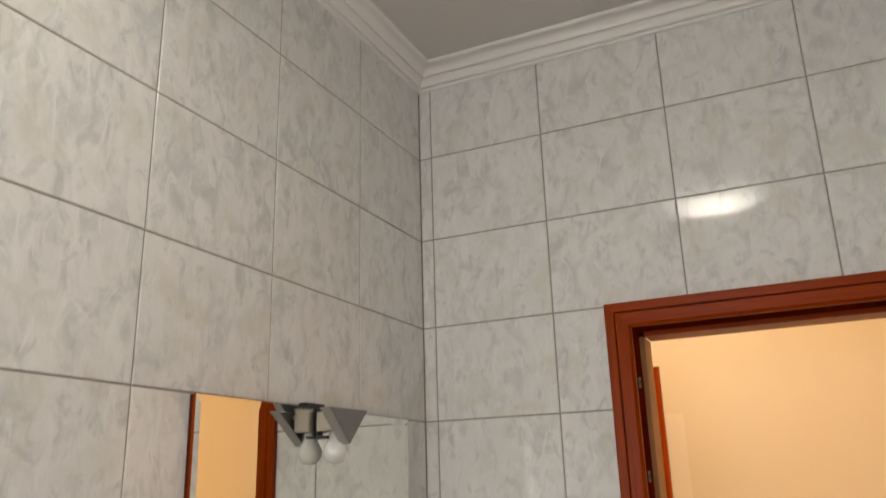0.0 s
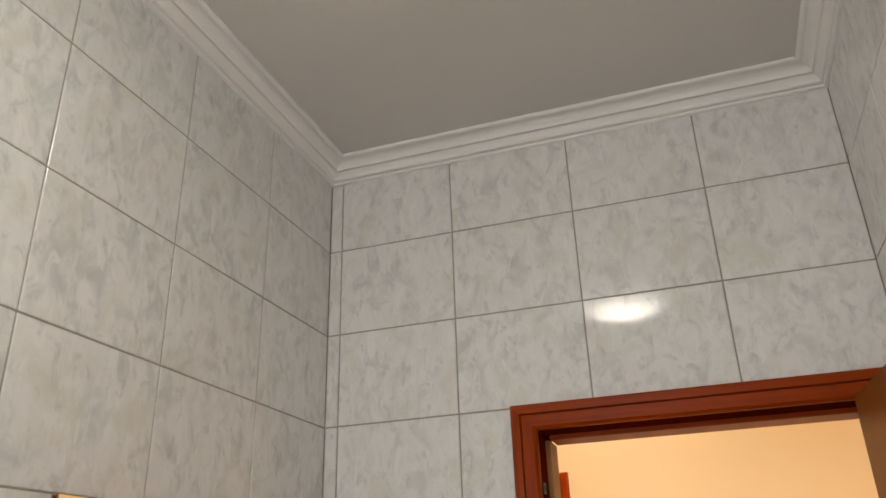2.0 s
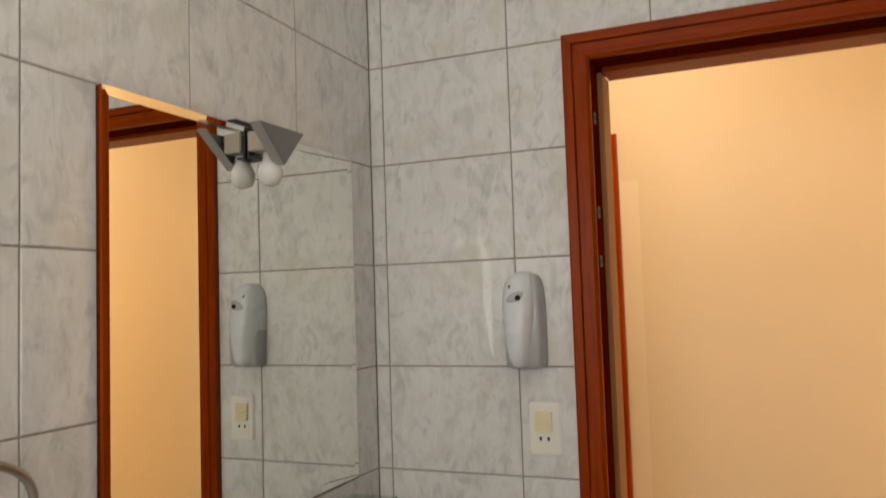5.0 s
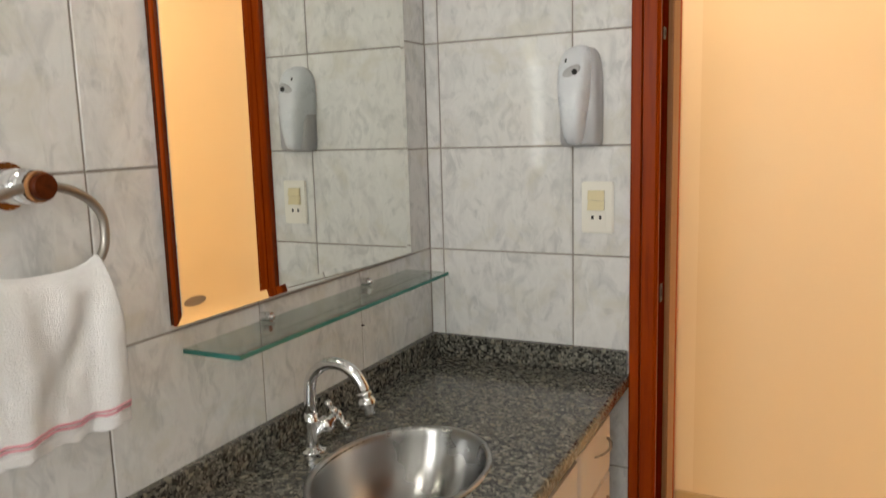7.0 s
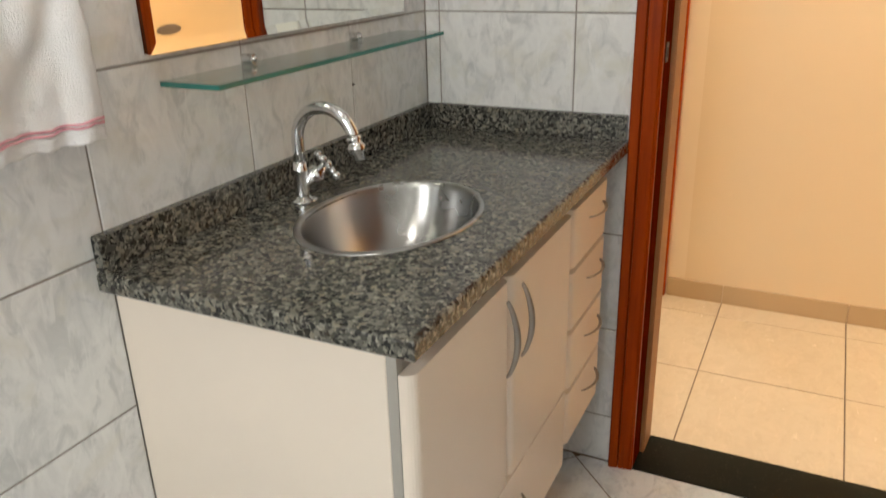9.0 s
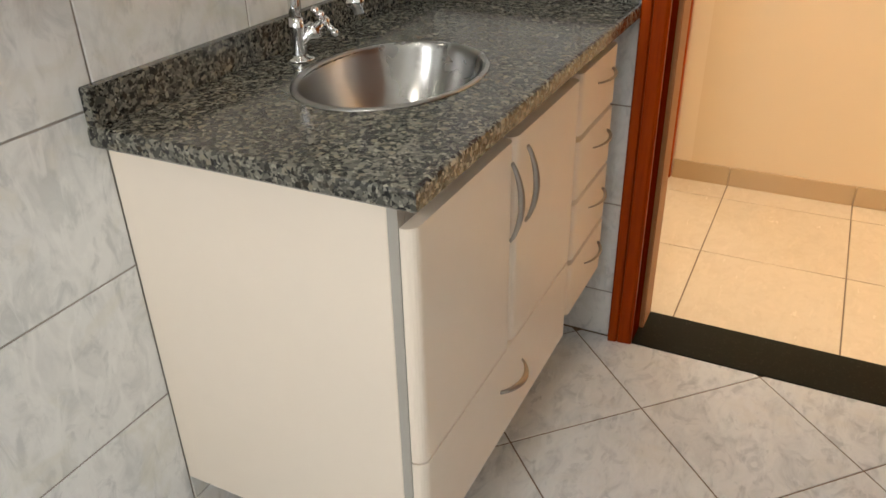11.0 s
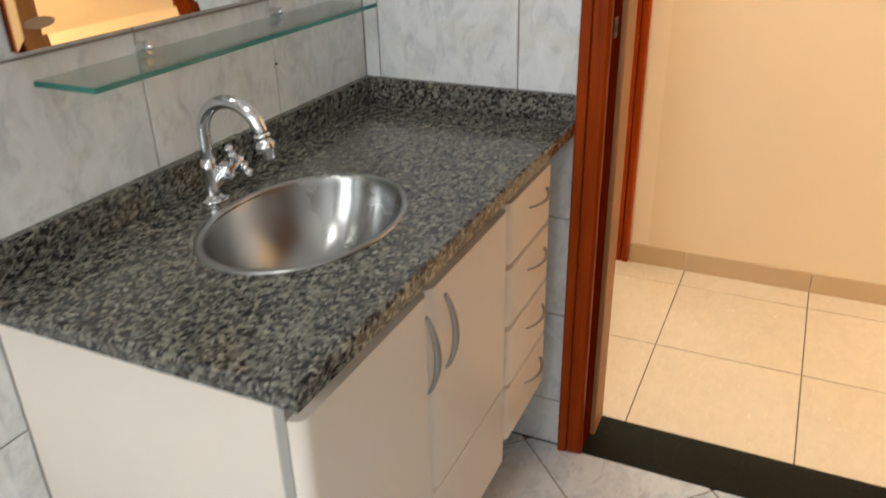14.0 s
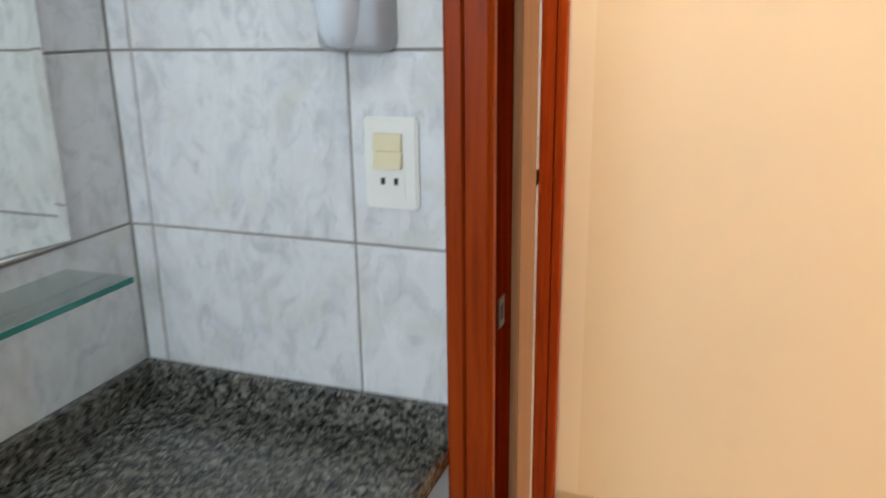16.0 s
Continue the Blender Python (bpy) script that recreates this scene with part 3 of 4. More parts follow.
for y in (-0.662, -0.330):
    clip = part("clip", rod((0.0005, y, 1.112), (0.022, y, 1.112), 0.0085), CHROME, shelf, smooth=False, bevel=0.001)
    part("lower_clip", rod((0.0005, y, 1.090), (0.018, y, 1.090), 0.0058), CHROME, shelf)
    part("screw", ball((0.022, y, 1.112), 0.006, squash=0.9), CHROME, shelf, smooth=True)

sconce = thing("wall_sconce", (0.0, -0.535, 1.86), "grey metal mirror sconce with a bare unlit bulb", "wall lamp")
part("bracket", box(0.0008, 0.021, -0.570, -0.505, 1.8835, 1.891), BLACK, sconce, "black bracket", bevel=0.001)
part("strap", box(0.0146, 0.020, -0.529, -0.509, 1.828, 1.883), BLACK, sconce, bevel=0.001)
part("strap_foot", box(0.0146, 0.034, -0.529, -0.488, 1.8225, 1.8275), BLACK, sconce, bevel=0.0008)
part("lamp_holder", box(0.0205, 0.060, -0.535, -0.462, 1.836, 1.874), HOLDER, sconce, "beige lamp holder box", bevel=0.002)
SA, SC, SB = Vector((0.083, -0.582, 1.8775)), Vector((0.080, -0.437, 1.8795)), Vector((0.078, -0.500, 1.811))
part("shade_face", prism([SA, SC, SB], (0.0022, 0, 0)), SHEET, sconce, "triangular grey metal plate")
for p, q in ((SA, SB), (SB, SC)):
    n_in = (q - p).cross(Vector((1, 0, 0))).normalized() * 0.0022
    part("shade_flange", prism([p, q, q - Vector((0.021, 0, 0)), p - Vector((0.021, 0, 0))], n_in), SHEET_EDGE, sconce, "paler folded metal edge")
part("arm", box(0.060, 0.0815, -0.512, -0.496, 1.864, 1.8715), SHEET, sconce)
part("bulb", lathe([(0, 0.0), (0.010, 0.001), (0.0195, 0.0075), (0.0248, 0.020), (0.0245, 0.030), (0.018, 0.043), (0.0135, 0.051), (0.013, 0.064), (0, 0.064)], (0.044, -0.498, 1.772), 32), BULB, sconce, "frosted white glass bulb", smooth=True)

# ---- towel ring and towel ----
RY, RZ, RX, RR, RV = -1.118, 1.318, 0.060, 0.090, 0.057
ring = thing("towel_ring", (0.0, RY, RZ + RV), "chrome towel ring with a wooden end cap", "towel ring")
part("wall_plate", rod((0.0005, RY, RZ + RV), (0.012, RY, RZ + RV), 0.029), CHROME, ring, bevel=0.002, segments=2)
part("post", lathe([(0.022, 0.0), (0.0215, 0.02), (0.020, 0.036), (0, 0.036)], (0.012, RY, RZ + RV), 28, axis=(1, 0, 0)), CHROME, ring, smooth=True)
part("collar", rod((0.048, RY, RZ + RV), (0.064, RY, RZ + RV), 0.0195), CHROME, ring, bevel=0.003)
part("cap_rim", lathe([(0.0185, 0.0), (0.0185, 0.005), (0.0178, 0.006), (0, 0.006)], (0.064, RY, RZ + RV), 28, axis=(1, 0, 0)), WOOD_PALE_LIT, ring, "paler wooden rim")
part("end_cap", lathe([(0.0164, 0.006), (0.0162, 0.012), (0.0146, 0.0145), (0, 0.015)], (0.064, RY, RZ + RV), 28, axis=(1, 0, 0)), WOOD_DARK, ring, "dark turned wooden cap")


def hoop_low(dy):
    """Height of the hoop's flattened lower arc below its middle."""
    return RV * max(0.0, 1 - abs(dy / RR) ** 3) ** (1 / 3)


loop = [(RX, RY + RR * math.cos(a), RZ + (RV * math.sin(a) if math.sin(a) > 0 else -hoop_low(RR * math.cos(a)))) for a in np.linspace(math.pi / 2, math.pi * 2.5, 97)]
part("ring", tube(loop, 0.0060), SATIN, ring, "satin metal oval hoop", smooth=True)

BACK, FRONT, HEM = 0.165, 0.200, 1.068


def towel_point(u, v):
    """u across (0..1), v along the cloth: 0 back hem, 1 front hem, draped over the hoop's lower arc."""
    s = v * (BACK + FRONT) - BACK
    along = max(0.0, s) / FRONT
    dy = -0.100 + u * (0.1745 + 0.006 * min(1.0, abs(s) / 0.15))
    bar = RZ - hoop_low(min(abs(dy), 0.0745)) + 0.0085
    hang = min(1.0, abs(s) / 0.06)
    drop = abs(s) if s < 0 else along * (bar - HEM)
    fold = 0.006 * math.sin(8.0 * u + 0.6) + 0.003 * math.sin(19.0 * u + 4 * v)
    valley = -0.008 * math.exp(-((u - 0.93 + 0.62 * along) / 0.13) ** 2) * math.sin(math.pi * min(1.0, along * 1.25))
    ridge = 0.007 * math.exp(-((u - 0.70 + 0.62 * along) / 0.12) ** 2) * math.sin(math.pi * min(1.0, along * 1.25))
    bend = 0.0135 * math.tanh(s / 0.012)
    x = RX + bend + ((fold + 0.010) * hang + valley + ridge if s > 0 else -0.006 * hang - 0.2 * fold * hang)
    rim = 0.008 * (abs(s) / 0.012) ** 2 if abs(s) < 0.012 else 0.008
    z = bar - drop * 0.97 - rim * 0.5 + 0.0012 * math.sin(30 * u) * hang
    return Vector((x, RY + dy, z)) + noise.noise_vector((u * 9, v * 12, 2.0)) * 0.0022 * hang + noise.noise_vector((u * 60, v * 75, 5.0)) * 0.0004


def cloth(name, v0, v1, nu, nv, material, parent, off, thick, label=""):
    bm = bmesh.new()
    grid = [[bm.verts.new(towel_point(i / nu, v0 + (v1 - v0) * j / nv) + Vector((off, 0, 0))) for i in range(nu + 1)] for j in range(nv + 1)]
    for j in range(nv):
        for i in range(nu):
            bm.faces.new((grid[j][i], grid[j][i + 1], grid[j + 1][i + 1], grid[j + 1][i]))
    ob = part(name, bm, material, parent, label, smooth=True)
    sol = ob.modifiers.new("thickness", "SOLIDIFY")
    sol.thickness, sol.offset = thick, 0.0
    return ob


towel = thing("hand_towel", (RX, RY, RZ), "white terry hand towel with pink stripe, folded over a ring", "towel")
cloth("cloth", 0.0, 1.0, 56, 90, TERRY, towel, 0.0, 0.0065)
for va, vb in ((0.931, 0.9385), (0.9445, 0.952)):
    cloth("stripe", va, vb, 56, 2, PINK, towel, 0.0044, 0.0020, "pink woven stripe")
cloth("hem_band", 0.962, 1.003, 56, 6, TERRY, towel, 0.0030, 0.0018, "flat woven hem")

# ---- vanity: worktop, basin, tap ----
TOP, CX, CY = 0.865, 0.505, -1.025
BX, BY, BA, BB = 0.262, -0.645, 0.145, 0.195
top = thing("countertop", (0.0, CY, 0.834), "speckled grey granite vanity top with low splashbacks", "countertop")
bm = bmesh.new()
N = 64
hole = [(BX + (BA - 0.012) * math.cos(2 * math.pi * i / N), BY + (BB - 0.012) * math.sin(2 * math.pi * i / N)) for i in range(N)]
R = 0.006


def outer(i, inset):
    """A point of the slab's outline in the direction of hole point i."""
    a = 2 * math.pi * i / N
    dx, dy = math.cos(a), math.sin(a)
    ts = []
    for lim, c, d in ((CX - inset, BX, dx), (0.0006, BX, dx), (-0.0006, BY, dy), (CY + inset, BY, dy)):
        if abs(d) > 1e-9 and (lim - c) / d > 0:
            ts.append((lim - c) / d)
    t = min(ts)
    return BX + dx * t, BY + dy * t


CORNERS = [(CX, -0.0006), (0.0006, -0.0006), (0.0006, CY), (CX, CY)]


def slab_ring(inset, z):
    pts = [outer(i, inset) for i in range(N)]
    for cx, cy in CORNERS:
        c = (cx - inset if cx == CX else cx, cy + inset if cy == CY else cy)
        a = math.atan2(c[1] - BY, c[0] - BX) % (2 * math.pi)
        pts[round(a / (2 * math.pi) * N) % N] = c
    return [bm.verts.new((x, y, z)) for x, y in pts]


rings = [[bm.verts.new((x, y, 0.836)) for x, y in hole], slab_ring(0.004, 0.835), slab_ring(0.0, 0.839), slab_ring(0.0, TOP - R), slab_ring(R * 0.3, TOP - R * 0.3), slab_ring(R, TOP),
         [bm.verts.new((x, y, TOP)) for x, y in hole]]
for a, b in zip(rings, rings[1:] + rings[:1]):
    for i in range(N):
        bm.faces.new((a[i], a[(i + 1) % N], b[(i + 1) % N], b[i]))
part("slab", bm, GRANITE, top)
part("splashback", box(0.0006, 0.020, CY + 0.001, -0.0006, TOP + 0.0004, 0.920), GRANITE, top, bevel=0.002)
part("splashback", box(0.0206, CX - 0.006, -0.020, -0.0006, TOP + 0.0004, 0.920), GRANITE, top, bevel=0.002)

basin = thing("basin", (BX, BY, TOP), "oval brushed stainless steel basin let into the granite", "basin")
prof = [(1.0, 0.0008), (0.996, 0.0022), (0.968, 0.0032), (0.938, 0.0028), (0.922, 0.0), (0.908, -0.010), (0.872, -0.037), (0.80, -0.066), (0.70, -0.094), (0.55, -0.113), (0.38, -0.123), (0.20, -0.127), (0.13, -0.129)]
part("bowl", lathe(prof, (BX, BY, TOP), 72, BA, BB), STEEL, basin, smooth=True)
part("drain", lathe([(0.026, -0.1285), (0.024, -0.1265), (0.017, -0.1275), (0.015, -0.131), (0, -0.131)], (BX, BY, TOP), 28), CHROME, basin, "chrome drain ring", smooth=True)

FX, FY = 0.076, -0.638
tap = thing("tap", (FX, FY, TOP), "chrome swan-neck basin tap with a cross handle", "tap")
part("base_flange", lathe([(0, 0.0005), (0.0250, 0.0005), (0.0252, 0.002), (0.0240, 0.0035), (0.0150, 0.0055), (0.0135, 0.009), (0, 0.009)], (FX, FY, TOP), 36), CHROME, tap, smooth=True)
part("column", lathe([(0.0126, 0.006), (0.0124, 0.050), (0.0136, 0.053), (0.0136, 0.058), (0.0122, 0.061), (0.0112, 0.070), (0, 0.070)], (FX, FY, TOP), 32), CHROME, tap, smooth=True)
AR = 0.058
neck = [(FX, FY, TOP + 0.066), (FX, FY, TOP + 0.090)] + [(FX + AR - AR * math.cos(a), FY, TOP + 0.110 + AR * math.sin(a)) for a in np.linspace(0, math.radians(168), 26)]
part("spout", tube(neck, 0.0108), CHROME, tap, smooth=True)
end = Vector(neck[-1])
way = (Vector(neck[-1]) - Vector(neck[-2])).normalized()
part("aerator_collar", lathe([(0.0108, 0.0), (0.0126, 0.002), (0.0126, 0.006), (0.0095, 0.009), (0.0125, 0.0125), (0.0152, 0.018), (0.0150, 0.023), (0.0120, 0.028), (0.0092, 0.030), (0.0092, 0.040), (0, 0.040)], end - way * 0.002, 24, axis=way), CHROME, tap, smooth=True)
valve = Vector((0.55, 0.62, 0.56)).normalized()
v0 = Vector((FX, FY, TOP + 0.026))
part("valve_body", lathe([(0.011, 0.0), (0.012, 0.014), (0.0165, 0.022), (0.0165, 0.032), (0.009, 0.037), (0.008, 0.050), (0, 0.050)], v0 + valve * 0.006, 28, axis=valve), CHROME, tap, smooth=True)
hub = v0 + valve * 0.058
s1 = valve.cross(Vector((0, 0, 1))).normalized()
s2 = valve.cross(s1)
handle = part("handle", ball(hub, 0.0095), CHROME, tap, smooth=True)
for k in range(4):
    a = math.radians(45 + 90 * k)
    d = s1 * math.cos(a) + s2 * math.sin(a)
    part("spoke", rod(hub + d * 0.006, hub + d * 0.024, 0.0042, 0.0048, 12), CHROME, handle, smooth=True)
    part("knob", ball(hub + d * 0.027, 0.0072), CHROME, handle, smooth=True)


# ---- vanity: cabinets ----
def front_panel(name, y0, y1, z0, z1, parent, material=None):
    """A cabinet front with rounded upright edges."""
    r, xb, xf = 0.017, 0.4655, 0.4855
    pts = [(xb, y0), (xb, y1)]
    for k in range(7):
        a = math.radians(90 * k / 6)
        pts.append((xf - r + r * math.sin(a) if k else xf - r, y1 - r + r * math.cos(a)))
    for k in range(7):
        a = math.radians(90 * k / 6)
        pts.append((xf - r + r * math.cos(a), y0 + r - r * math.sin(a)))
    bm = prism([(x, y, z0) for x, y in pts], (0, 0, z1 - z0))
    return part(name, bm, material or LAMINATE, parent)


def bow_handle(a, b, parent, rise=0.024, w=0.0050):
    a, b = Vector(a), Vector(b)
    pts, rad = [], []
    for k in range(17):
        t = k / 16
        pts.append(a.lerp(b, t) + Vector((rise * math.sin(math.pi * t) ** 0.75, 0, 0)))
        rad.append(w * (0.65 + 0.50 * math.sin(math.pi * t)))
    part("handle", tube(pts, rad, 12, flat=0.55), SATIN, parent, "bowed satin nickel handle", smooth=True)


CAB_N = -0.350
vanity = thing("vanity_cabinet", (0.0, -0.675, 0.20), "cream laminate hanging vanity cabinet with two doors and a drawer", "cabinet")
part("side_panel", box(0.001, 0.4500, -1.0, -0.984, 0.195, 0.8335), LAMINATE, vanity, bevel=0.001)
part("edge_band", box(0.4503, 0.4648, -1.0, -0.984, 0.195, 0.8335), EDGE_GAP_GREY, vanity, "grey edging strip")
part("side_panel", box(0.001, 0.4640, CAB_N - 0.010, CAB_N, 0.235, 0.8335), LAMINATE, vanity)
part("bottom_panel", box(0.001, 0.4600, -0.983, CAB_N - 0.011, 0.225, 0.240), LAMINATE, vanity)
part("top_rail", box(0.440, 0.4648, -0.983, CAB_N - 0.011, 0.770, 0.8335), EDGE_GAP_GREY, vanity, "grey recessed rail")
part("back_panel", box(0.001, 0.008, -0.983, CAB_N - 0.011, 0.241, 0.8), LAMINATE, vanity)
d1 = front_panel("door", -0.999, -0.6785, 0.423, 0.798, vanity)
d2 = front_panel("door", -0.6755, CAB_N - 0.0015, 0.423, 0.798, vanity)
dr = front_panel("drawer_front", -0.999, CAB_N - 0.0015, 0.236, 0.419, vanity)
bow_handle((0.4855, -0.691, 0.765), (0.4855, -0.691, 0.630), d1, 0.018)
bow_handle((0.4855, -0.626, 0.770), (0.4855, -0.626, 0.636), d2, 0.018)
bow_handle((0.4855, -0.720, 0.345), (0.4855, -0.615, 0.345), dr)

drawers = thing("drawer_unit", (0.0, -0.225, 0.27), "narrow cream laminate unit of four small drawers", "cabinet")
DY0, DY1 = CAB_N + 0.0015, -0.098
# carcass coloured grey to paint shade into the gaps between drawer fronts
part("carcass", box(0.001, 0.4460, CAB_N + 0.0015, -0.105, 0.280, 0.8335), EDGE_GAP_GREY, drawers)
for z0, z1 in ((0.682, 0.804), (0.547, 0.670), (0.409, 0.535), (0.272, 0.397)):
    f = front_panel("drawer_front", DY0, DY1, z0, z1, drawers)
    zm = (z0 + z1) / 2 + 0.012
    bow_handle((0.4855, -0.240, zm + 0.002), (0.4855, -0.138, zm + 0.006), f, 0.019, 0.0042)

# ---- dispenser, switch ----
disp = thing("spray_dispenser", (0.392, 0.0, 1.38), "white plastic automatic air freshener dispenser on the tiled wall", "dispenser")


def loft(rows, seg=28, power=2.6):
    """Half-rounded sections against the wall: rows of (z, centre x, half width, depth)."""
    bm = bmesh.new()
    out = []
    for z, cx, w, d in rows:
        ring_ = []
        for k in range(seg + 1):
            a = math.pi * k / seg
            c, s = math.cos(a), math.sin(a)
            ring_.append(bm.verts.new((cx + w * math.copysign(abs(c) ** (2 / power), c), -0.0008 - d * abs(s) ** (2 / power), z)))
        out.append(ring_)
    for a, b in zip(out, out[1:]):
        for k in range(seg):
            bm.faces.new((a[k], a[k + 1], b[k + 1], b[k]))
        bm.faces.new((a[-1], a[0], b[0], b[-1]))
    bm.faces.new(out[0][::-1])
    bm.faces.new(out[-1])
    return bm


part("body", loft([(1.384, 0.396, 0.034, 0.034), (1.387, 0.396, 0.041, 0.044), (1.395, 0.396, 0.044, 0.050), (1.46, 0.396, 0.045, 0.052), (1.53, 0.396, 0.044, 0.050), (1.565, 0.396, 0.041, 0.045),
                   (1.585, 0.396, 0.035, 0.037), (1.596, 0.396, 0.026, 0.026), (1.600, 0.396, 0.012, 0.012)], power=6.0), GREY_PLASTIC, disp, "pale grey rear shell", smooth=True)
part("cover", loft([(1.388, 0.388, 0.012, 0.052), (1.392, 0.388, 0.020, 0.066), (1.405, 0.388, 0.025, 0.075), (1.44, 0.388, 0.031, 0.081), (1.48, 0.388, 0.037, 0.083), (1.52, 0.388, 0.0405, 0.080), (1.555, 0.389, 0.0405, 0.072),
                    (1.58, 0.390, 0.036, 0.060), (1.595, 0.391, 0.027, 0.045), (1.603, 0.392, 0.011, 0.027)], power=3.2), WHITE_PLASTIC, disp, "glossy white curved cover", smooth=True)
recess = lathe([(0, 0.0), (1, 0.0), (0.9, 0.0025), (0, 0.0025)], (0.389, -0.0738, 1.545), 28, 0.022, 0.011, axis=(0, -1, 0.18))
bmesh.ops.rotate(recess, verts=recess.verts, cent=(0.389, -0.0738, 1.545), matrix=Matrix.Rotation(radians(-26), 3, "Y"))
part("nozzle_recess", recess, GREY_PLASTIC, disp, smooth=True)
part("nozzle", lathe([(0.0062, 0.0), (0.0062, 0.0035), (0, 0.0035)], (0.397, -0.0752, 1.543), 20, axis=(0, -1, 0.18)), DARK, disp, "dark spray opening")
part("indicator", box(0.373, 0.3765, -0.0672, -0.060, 1.563, 1.572), DARK, disp)

plate = thing("light_switch", (0.429, 0.0, 1.188), "ivory switch plate with two yellowed rockers and a socket", "light switch")
part("cover_plate", box(0.3925, 0.4655, -0.0085, -0.0005, 1.188, 1.305), SWITCH_WHITE, plate, bevel=0.003)
part("insert", box(0.405, 0.449, -0.0100, -0.0086, 1.203, 1.290), SWITCH_WHITE, plate, bevel=0.0006)
# grey sheet behind the rockers paints the shadow line between them
part("rocker_gap", box(0.4079, 0.4461, -0.0104, -0.0100, 1.2408, 1.2852), GREY_LABEL_SHADE, plate)
for z, top_d, low_d in ((1.2517, 0.0125, 0.0180), (1.2743, 0.0122, 0.0170)):
    part("rocker", prism([(0.4085, -0.0105, z - 0.0108), (0.4085, -0.0105, z + 0.0108), (0.4085, -top_d, z + 0.0106), (0.4085, -low_d, z - 0.0106)], (0.037, 0, 0)), SWITCH_CREAM, plate, "yellowed cream rocker")
for x in (0.4185, 0.4365):
    part("socket_slot", box(x - 0.0027, x + 0.0027, -0.0106, -0.0100, 1.220, 1.2285), DARK, plate)

plug = thing("wall_plug", (0.0, -0.335, 1.016), "small dark screw plug in a tile joint", "screw plug")
part("plug_head", lathe([(0, 0.0035), (0.0022, 0.003), (0.003, 0.0), (0, 0.0)], (0.0002, -0.335, 1.016), 14, axis=(1, 0, 0)), DARK, plug)
part("screw", rod((0.0, -0.335, 1.016), (0.006, -0.335, 1.0165), 0.0012, seg=8), BLACK, plug)

# ---- hall skirting ----
skirt_cuts = [FD_R + 0.03 + 0.055, 0.639, 1.058, 1.477, 1.896, 2.315, 2.734, 3.153, 3.572, 3.991, 4.410, HALL_E]
for a, b in zip(skirt_cuts, skirt_cuts[1:]):
    tagged(part("baseboard", box(a + 0.001, b - 0.001, HALL_Y - 0.010, HALL_Y - 0.0005, 0.0, 0.072), SKIRT_TILE, bevel=0.0012), "low beige ceramic skirting tile", "baseboard", group="hall skirting", kind="structure")


# ---- tiles, one by one ----
MESHES = {}


def tile_mesh(outline, material, thick=0.006, cham=0.0013):
    key = (tuple((round(x, 4), round(y, 4)) for x, y in outline), material.name)
    if key in MESHES:
        return MESHES[key]
    n = len(outline)
    c = Vector((sum(p[0] for p in outline) / n, sum(p[1] for p in outline) / n))
    inner = []
    for i in range(n):
        p0, p1, p2 = (Vector(outline[k % n]) for k in (i - 1, i, i + 1))
        e1, e2 = (p1 - p0).normalized(), (p2 - p1).normalized()
        n1, n2 = Vector((-e1.y, e1.x)), Vector((-e2.y, e2.x))
        inner.append(p1 + (n1 + n2) * cham / max(0.25, 1 + n1.dot(n2)))
    verts = [(x, y, -thick) for x, y in outline] + [(x, y, -cham * 0.8) for x, y in outline] + [(p.x, p.y, 0.0) for p in inner]
    faces = [tuple(range(2 * n, 3 * n))]
    for s in (0, n):
        faces += [(s + i, s + (i + 1) % n, s + n + (i + 1) % n, s + n + i) for i in range(n)]
    me = bpy.data.meshes.new("tile")
    me.from_pydata(verts, [], faces)
    me.materials.append(material)
    MESHES[key] = me
    return me


def lay(parent, outline, m, material):
    """Puts one tile of this outline at the pose m."""
    ob = new("tile", tile_mesh(outline, material))
    ob.parent = parent
    ob.matrix_basis = m
    return ob


JOINT = 0.0018


def rect_tile(parent, u0, u1, z0, z1, basis, material):
    u0, u1, z0, z1 = u0 + JOINT, u1 - JOINT, z0 + JOINT, z1 - JOINT
    w, h = (u1 - u0) / 2, (z1 - z0) / 2
    if w < 0.004 or h < 0.004:
        return
    jig = random.Random(round(u0 * 977) + round(z0 * 7919))
    m = basis((u0 + u1) / 2, (z0 + z1) / 2) @ pose(0, 0, 0, jig.uniform(-0.12, 0.12), jig.uniform(-0.12, 0.12), 0)
    lay(parent, [(-w, -h), (w, -h), (w, h), (-w, h)], m, material)


def spans(cuts, lo, hi):
    c = [lo] + [x for x in cuts if lo + 0.004 < x < hi - 0.004] + [hi]
    return list(zip(c, c[1:]))


rows_z = spans([ROW0 + ROW * k for k in range(12)], 0.0, CEIL - 0.02)


def facing(col_x, col_n, place):
    """Tile axes to the world: col_x along the wall, z up, col_n out of it."""
    def basis(u, z):
        m = Matrix.Identity(4)
        m.col[0][:3], m.col[1][:3], m.col[2][:3], m.col[3][:3] = col_x, (0, 0, 1), col_n, place(u, z)
        return m
    return basis


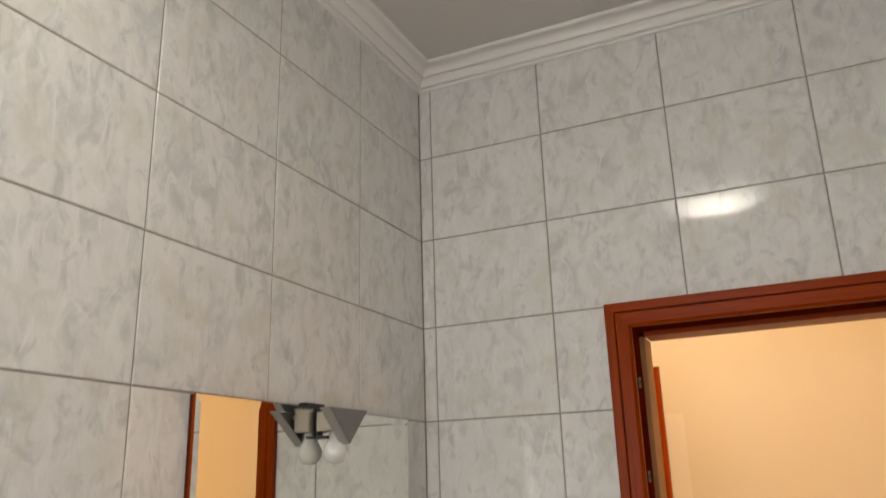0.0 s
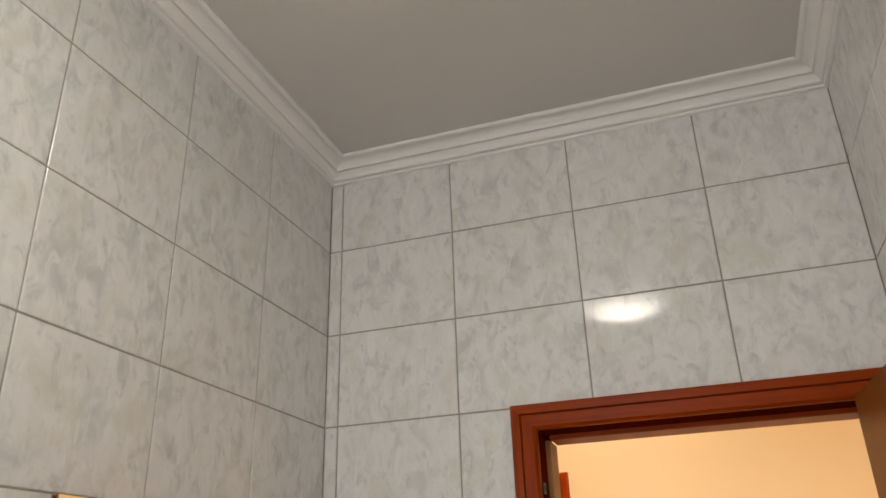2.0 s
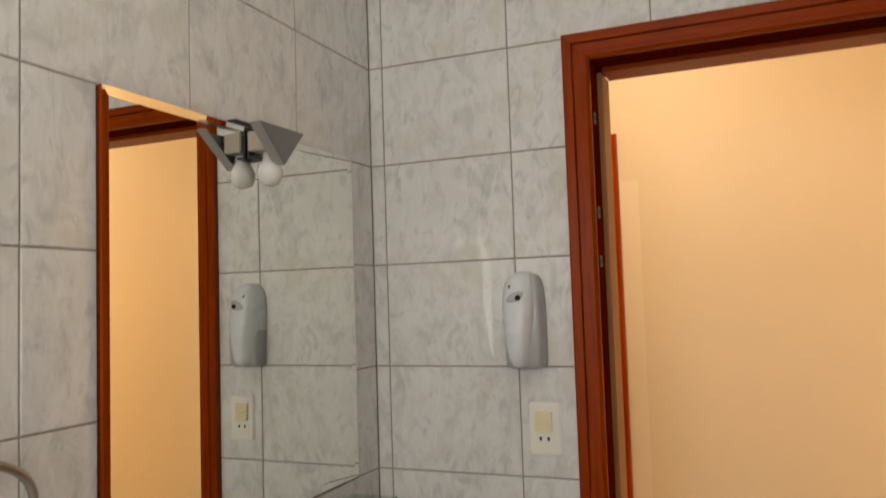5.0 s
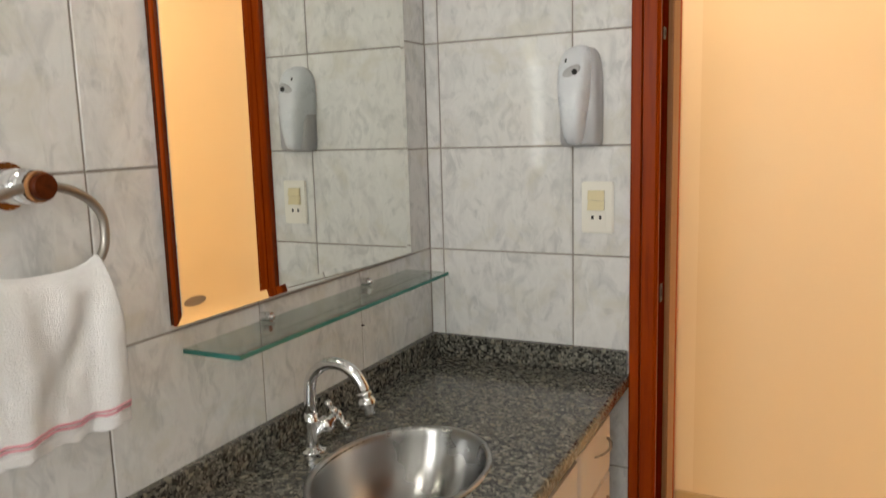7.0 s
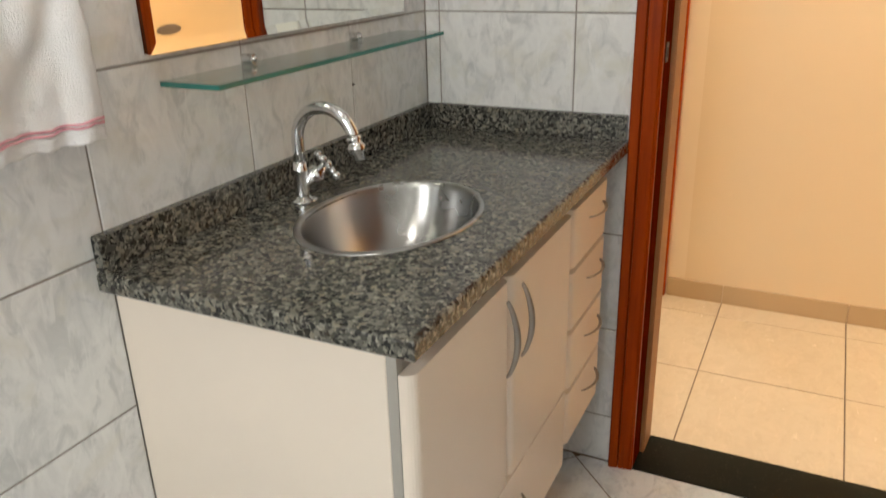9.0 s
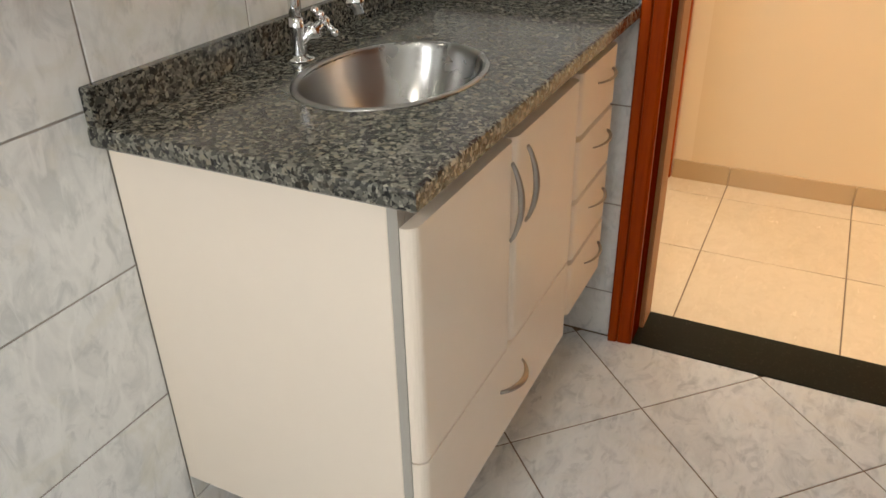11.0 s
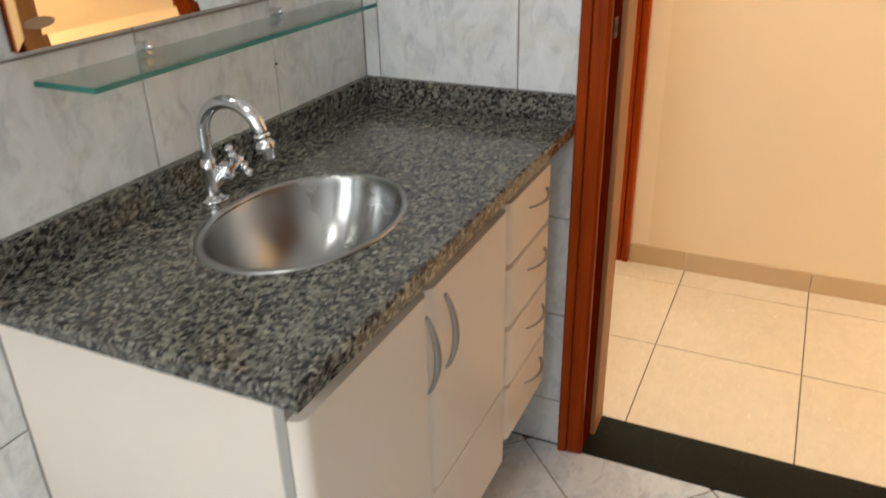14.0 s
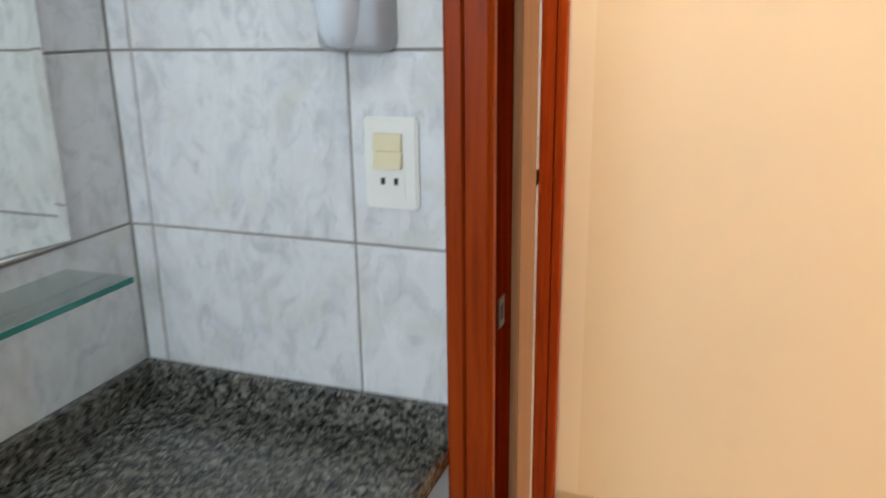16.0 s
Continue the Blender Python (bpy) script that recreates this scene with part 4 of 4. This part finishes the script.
west = facing((0, 1, 0), (1, 0, 0), lambda u, z: (0, u, z))
east = facing((0, -1, 0), (-1, 0, 0), lambda u, z: (EAST, u, z))
north = facing((1, 0, 0), (0, -1, 0), lambda u, z: (u, 0, z))
south = facing((-1, 0, 0), (0, 1, 0), lambda u, z: (u, SOUTH, z))
back = facing((1, 0, 0), (0, -1, 0), lambda u, z: (u, 2.6, z))
for z0, z1 in rows_z:
    for u0, u1 in spans([-COL * k for k in range(9, 0, -1)], SOUTH, 0.0):
        rect_tile(wall_west, u0, u1, z0, z1, west, TILE)
        rect_tile(wall_east, u0, u1, z0, z1, east, TILE)
    cuts_n = [0.037 + COL * k for k in range(4)]
    for u0, u1 in spans(cuts_n, 0.0, EAST):
        if z1 < 2.14:
            if u0 < HL - 0.02:
                rect_tile(wall_north, u0, min(u1, HL - 0.022), z0, z1, north, TILE)
            if u1 > HR + 0.02:
                rect_tile(wall_north, max(u0, HR + 0.03), u1, z0, z1, north, TILE)
        else:
            rect_tile(wall_north, u0, u1, z0, z1, north, TILE)
    for u0, u1 in spans([WX0, WX1], 0.0, EAST):
        if u0 >= WX0 - 0.01 and u1 <= WX1 + 0.01:
            if z1 > WZ0 and z0 < WZ1:
                if z0 < WZ0 - 0.02:
                    rect_tile(wall_south, u0, u1, z0, WZ0, south, TILE)
                if z1 > WZ1 + 0.02:
                    rect_tile(wall_south, u0, u1, WZ1, z1, south, TILE)
                continue
        rect_tile(wall_south, u0, u1, z0, z1, south, TILE)
for z0, z1 in spans([0.3 * k for k in range(1, 9)], 0.0, 2.7):
    for u0, u1 in spans([-0.2, 0.1, 0.4, 0.7], -0.5, 1.0):
        rect_tile(wall_back, u0, u1, z0, z1, back, WHITE_TILE)


def clip_poly(poly, axis, lim, keep_less):
    out = []
    for i, p in enumerate(poly):
        q = poly[(i + 1) % len(poly)]
        pin, qin = ((a[axis] <= lim) == keep_less or a[axis] == lim for a in (p, q))
        if pin:
            out.append(p)
        if pin != qin:
            t = (lim - p[axis]) / (q[axis] - p[axis])
            out.append(tuple(p[k] + t * (q[k] - p[k]) for k in (0, 1)))
    return out


def floor_tiles(parent, origin, ex, ey, span, rect, material):
    ex, ey = Vector(ex), Vector(ey)
    for i in range(-span, span + 1):
        for j in range(-span, span + 1):
            c = Vector(origin) + ex * (i + 0.5) + ey * (j + 0.5)
            sx, sy = ex * (0.5 - JOINT / ex.length), ey * (0.5 - JOINT / ey.length)
            poly = [tuple(c + a * sx + b * sy) for a, b in ((-1, -1), (1, -1), (1, 1), (-1, 1))]
            for axis, lim, less in ((0, rect[0], False), (0, rect[1], True), (1, rect[2], False), (1, rect[3], True)):
                poly = clip_poly(poly, axis, lim, less) if len(poly) > 2 else []
            if len(poly) < 3:
                continue
            area = sum(p[0] * q[1] - q[0] * p[1] for p, q in zip(poly, poly[1:] + poly[:1])) / 2
            if area < 0.0004:
                continue
            m = Vector((sum(p[0] for p in poly) / len(poly), sum(p[1] for p in poly) / len(poly)))
            lay(parent, [(p[0] - m.x, p[1] - m.y) for p in poly], pose(m.x, m.y, 0), material)


DG = 0.2348
floor_tiles(floor, (0.6515, -0.2475), (DG, DG), (-DG, DG), 9, (0.001, EAST - 0.001, SOUTH + 0.001, -0.002), FLOOR_TILE)
floor_tiles(hall_floor, (0.639, 0.570), (0.419, 0), (0, 0.416), 10, (HALL_W, HALL_E, WALL_N + 0.005, HALL_Y - 0.001), HALL_TILE)
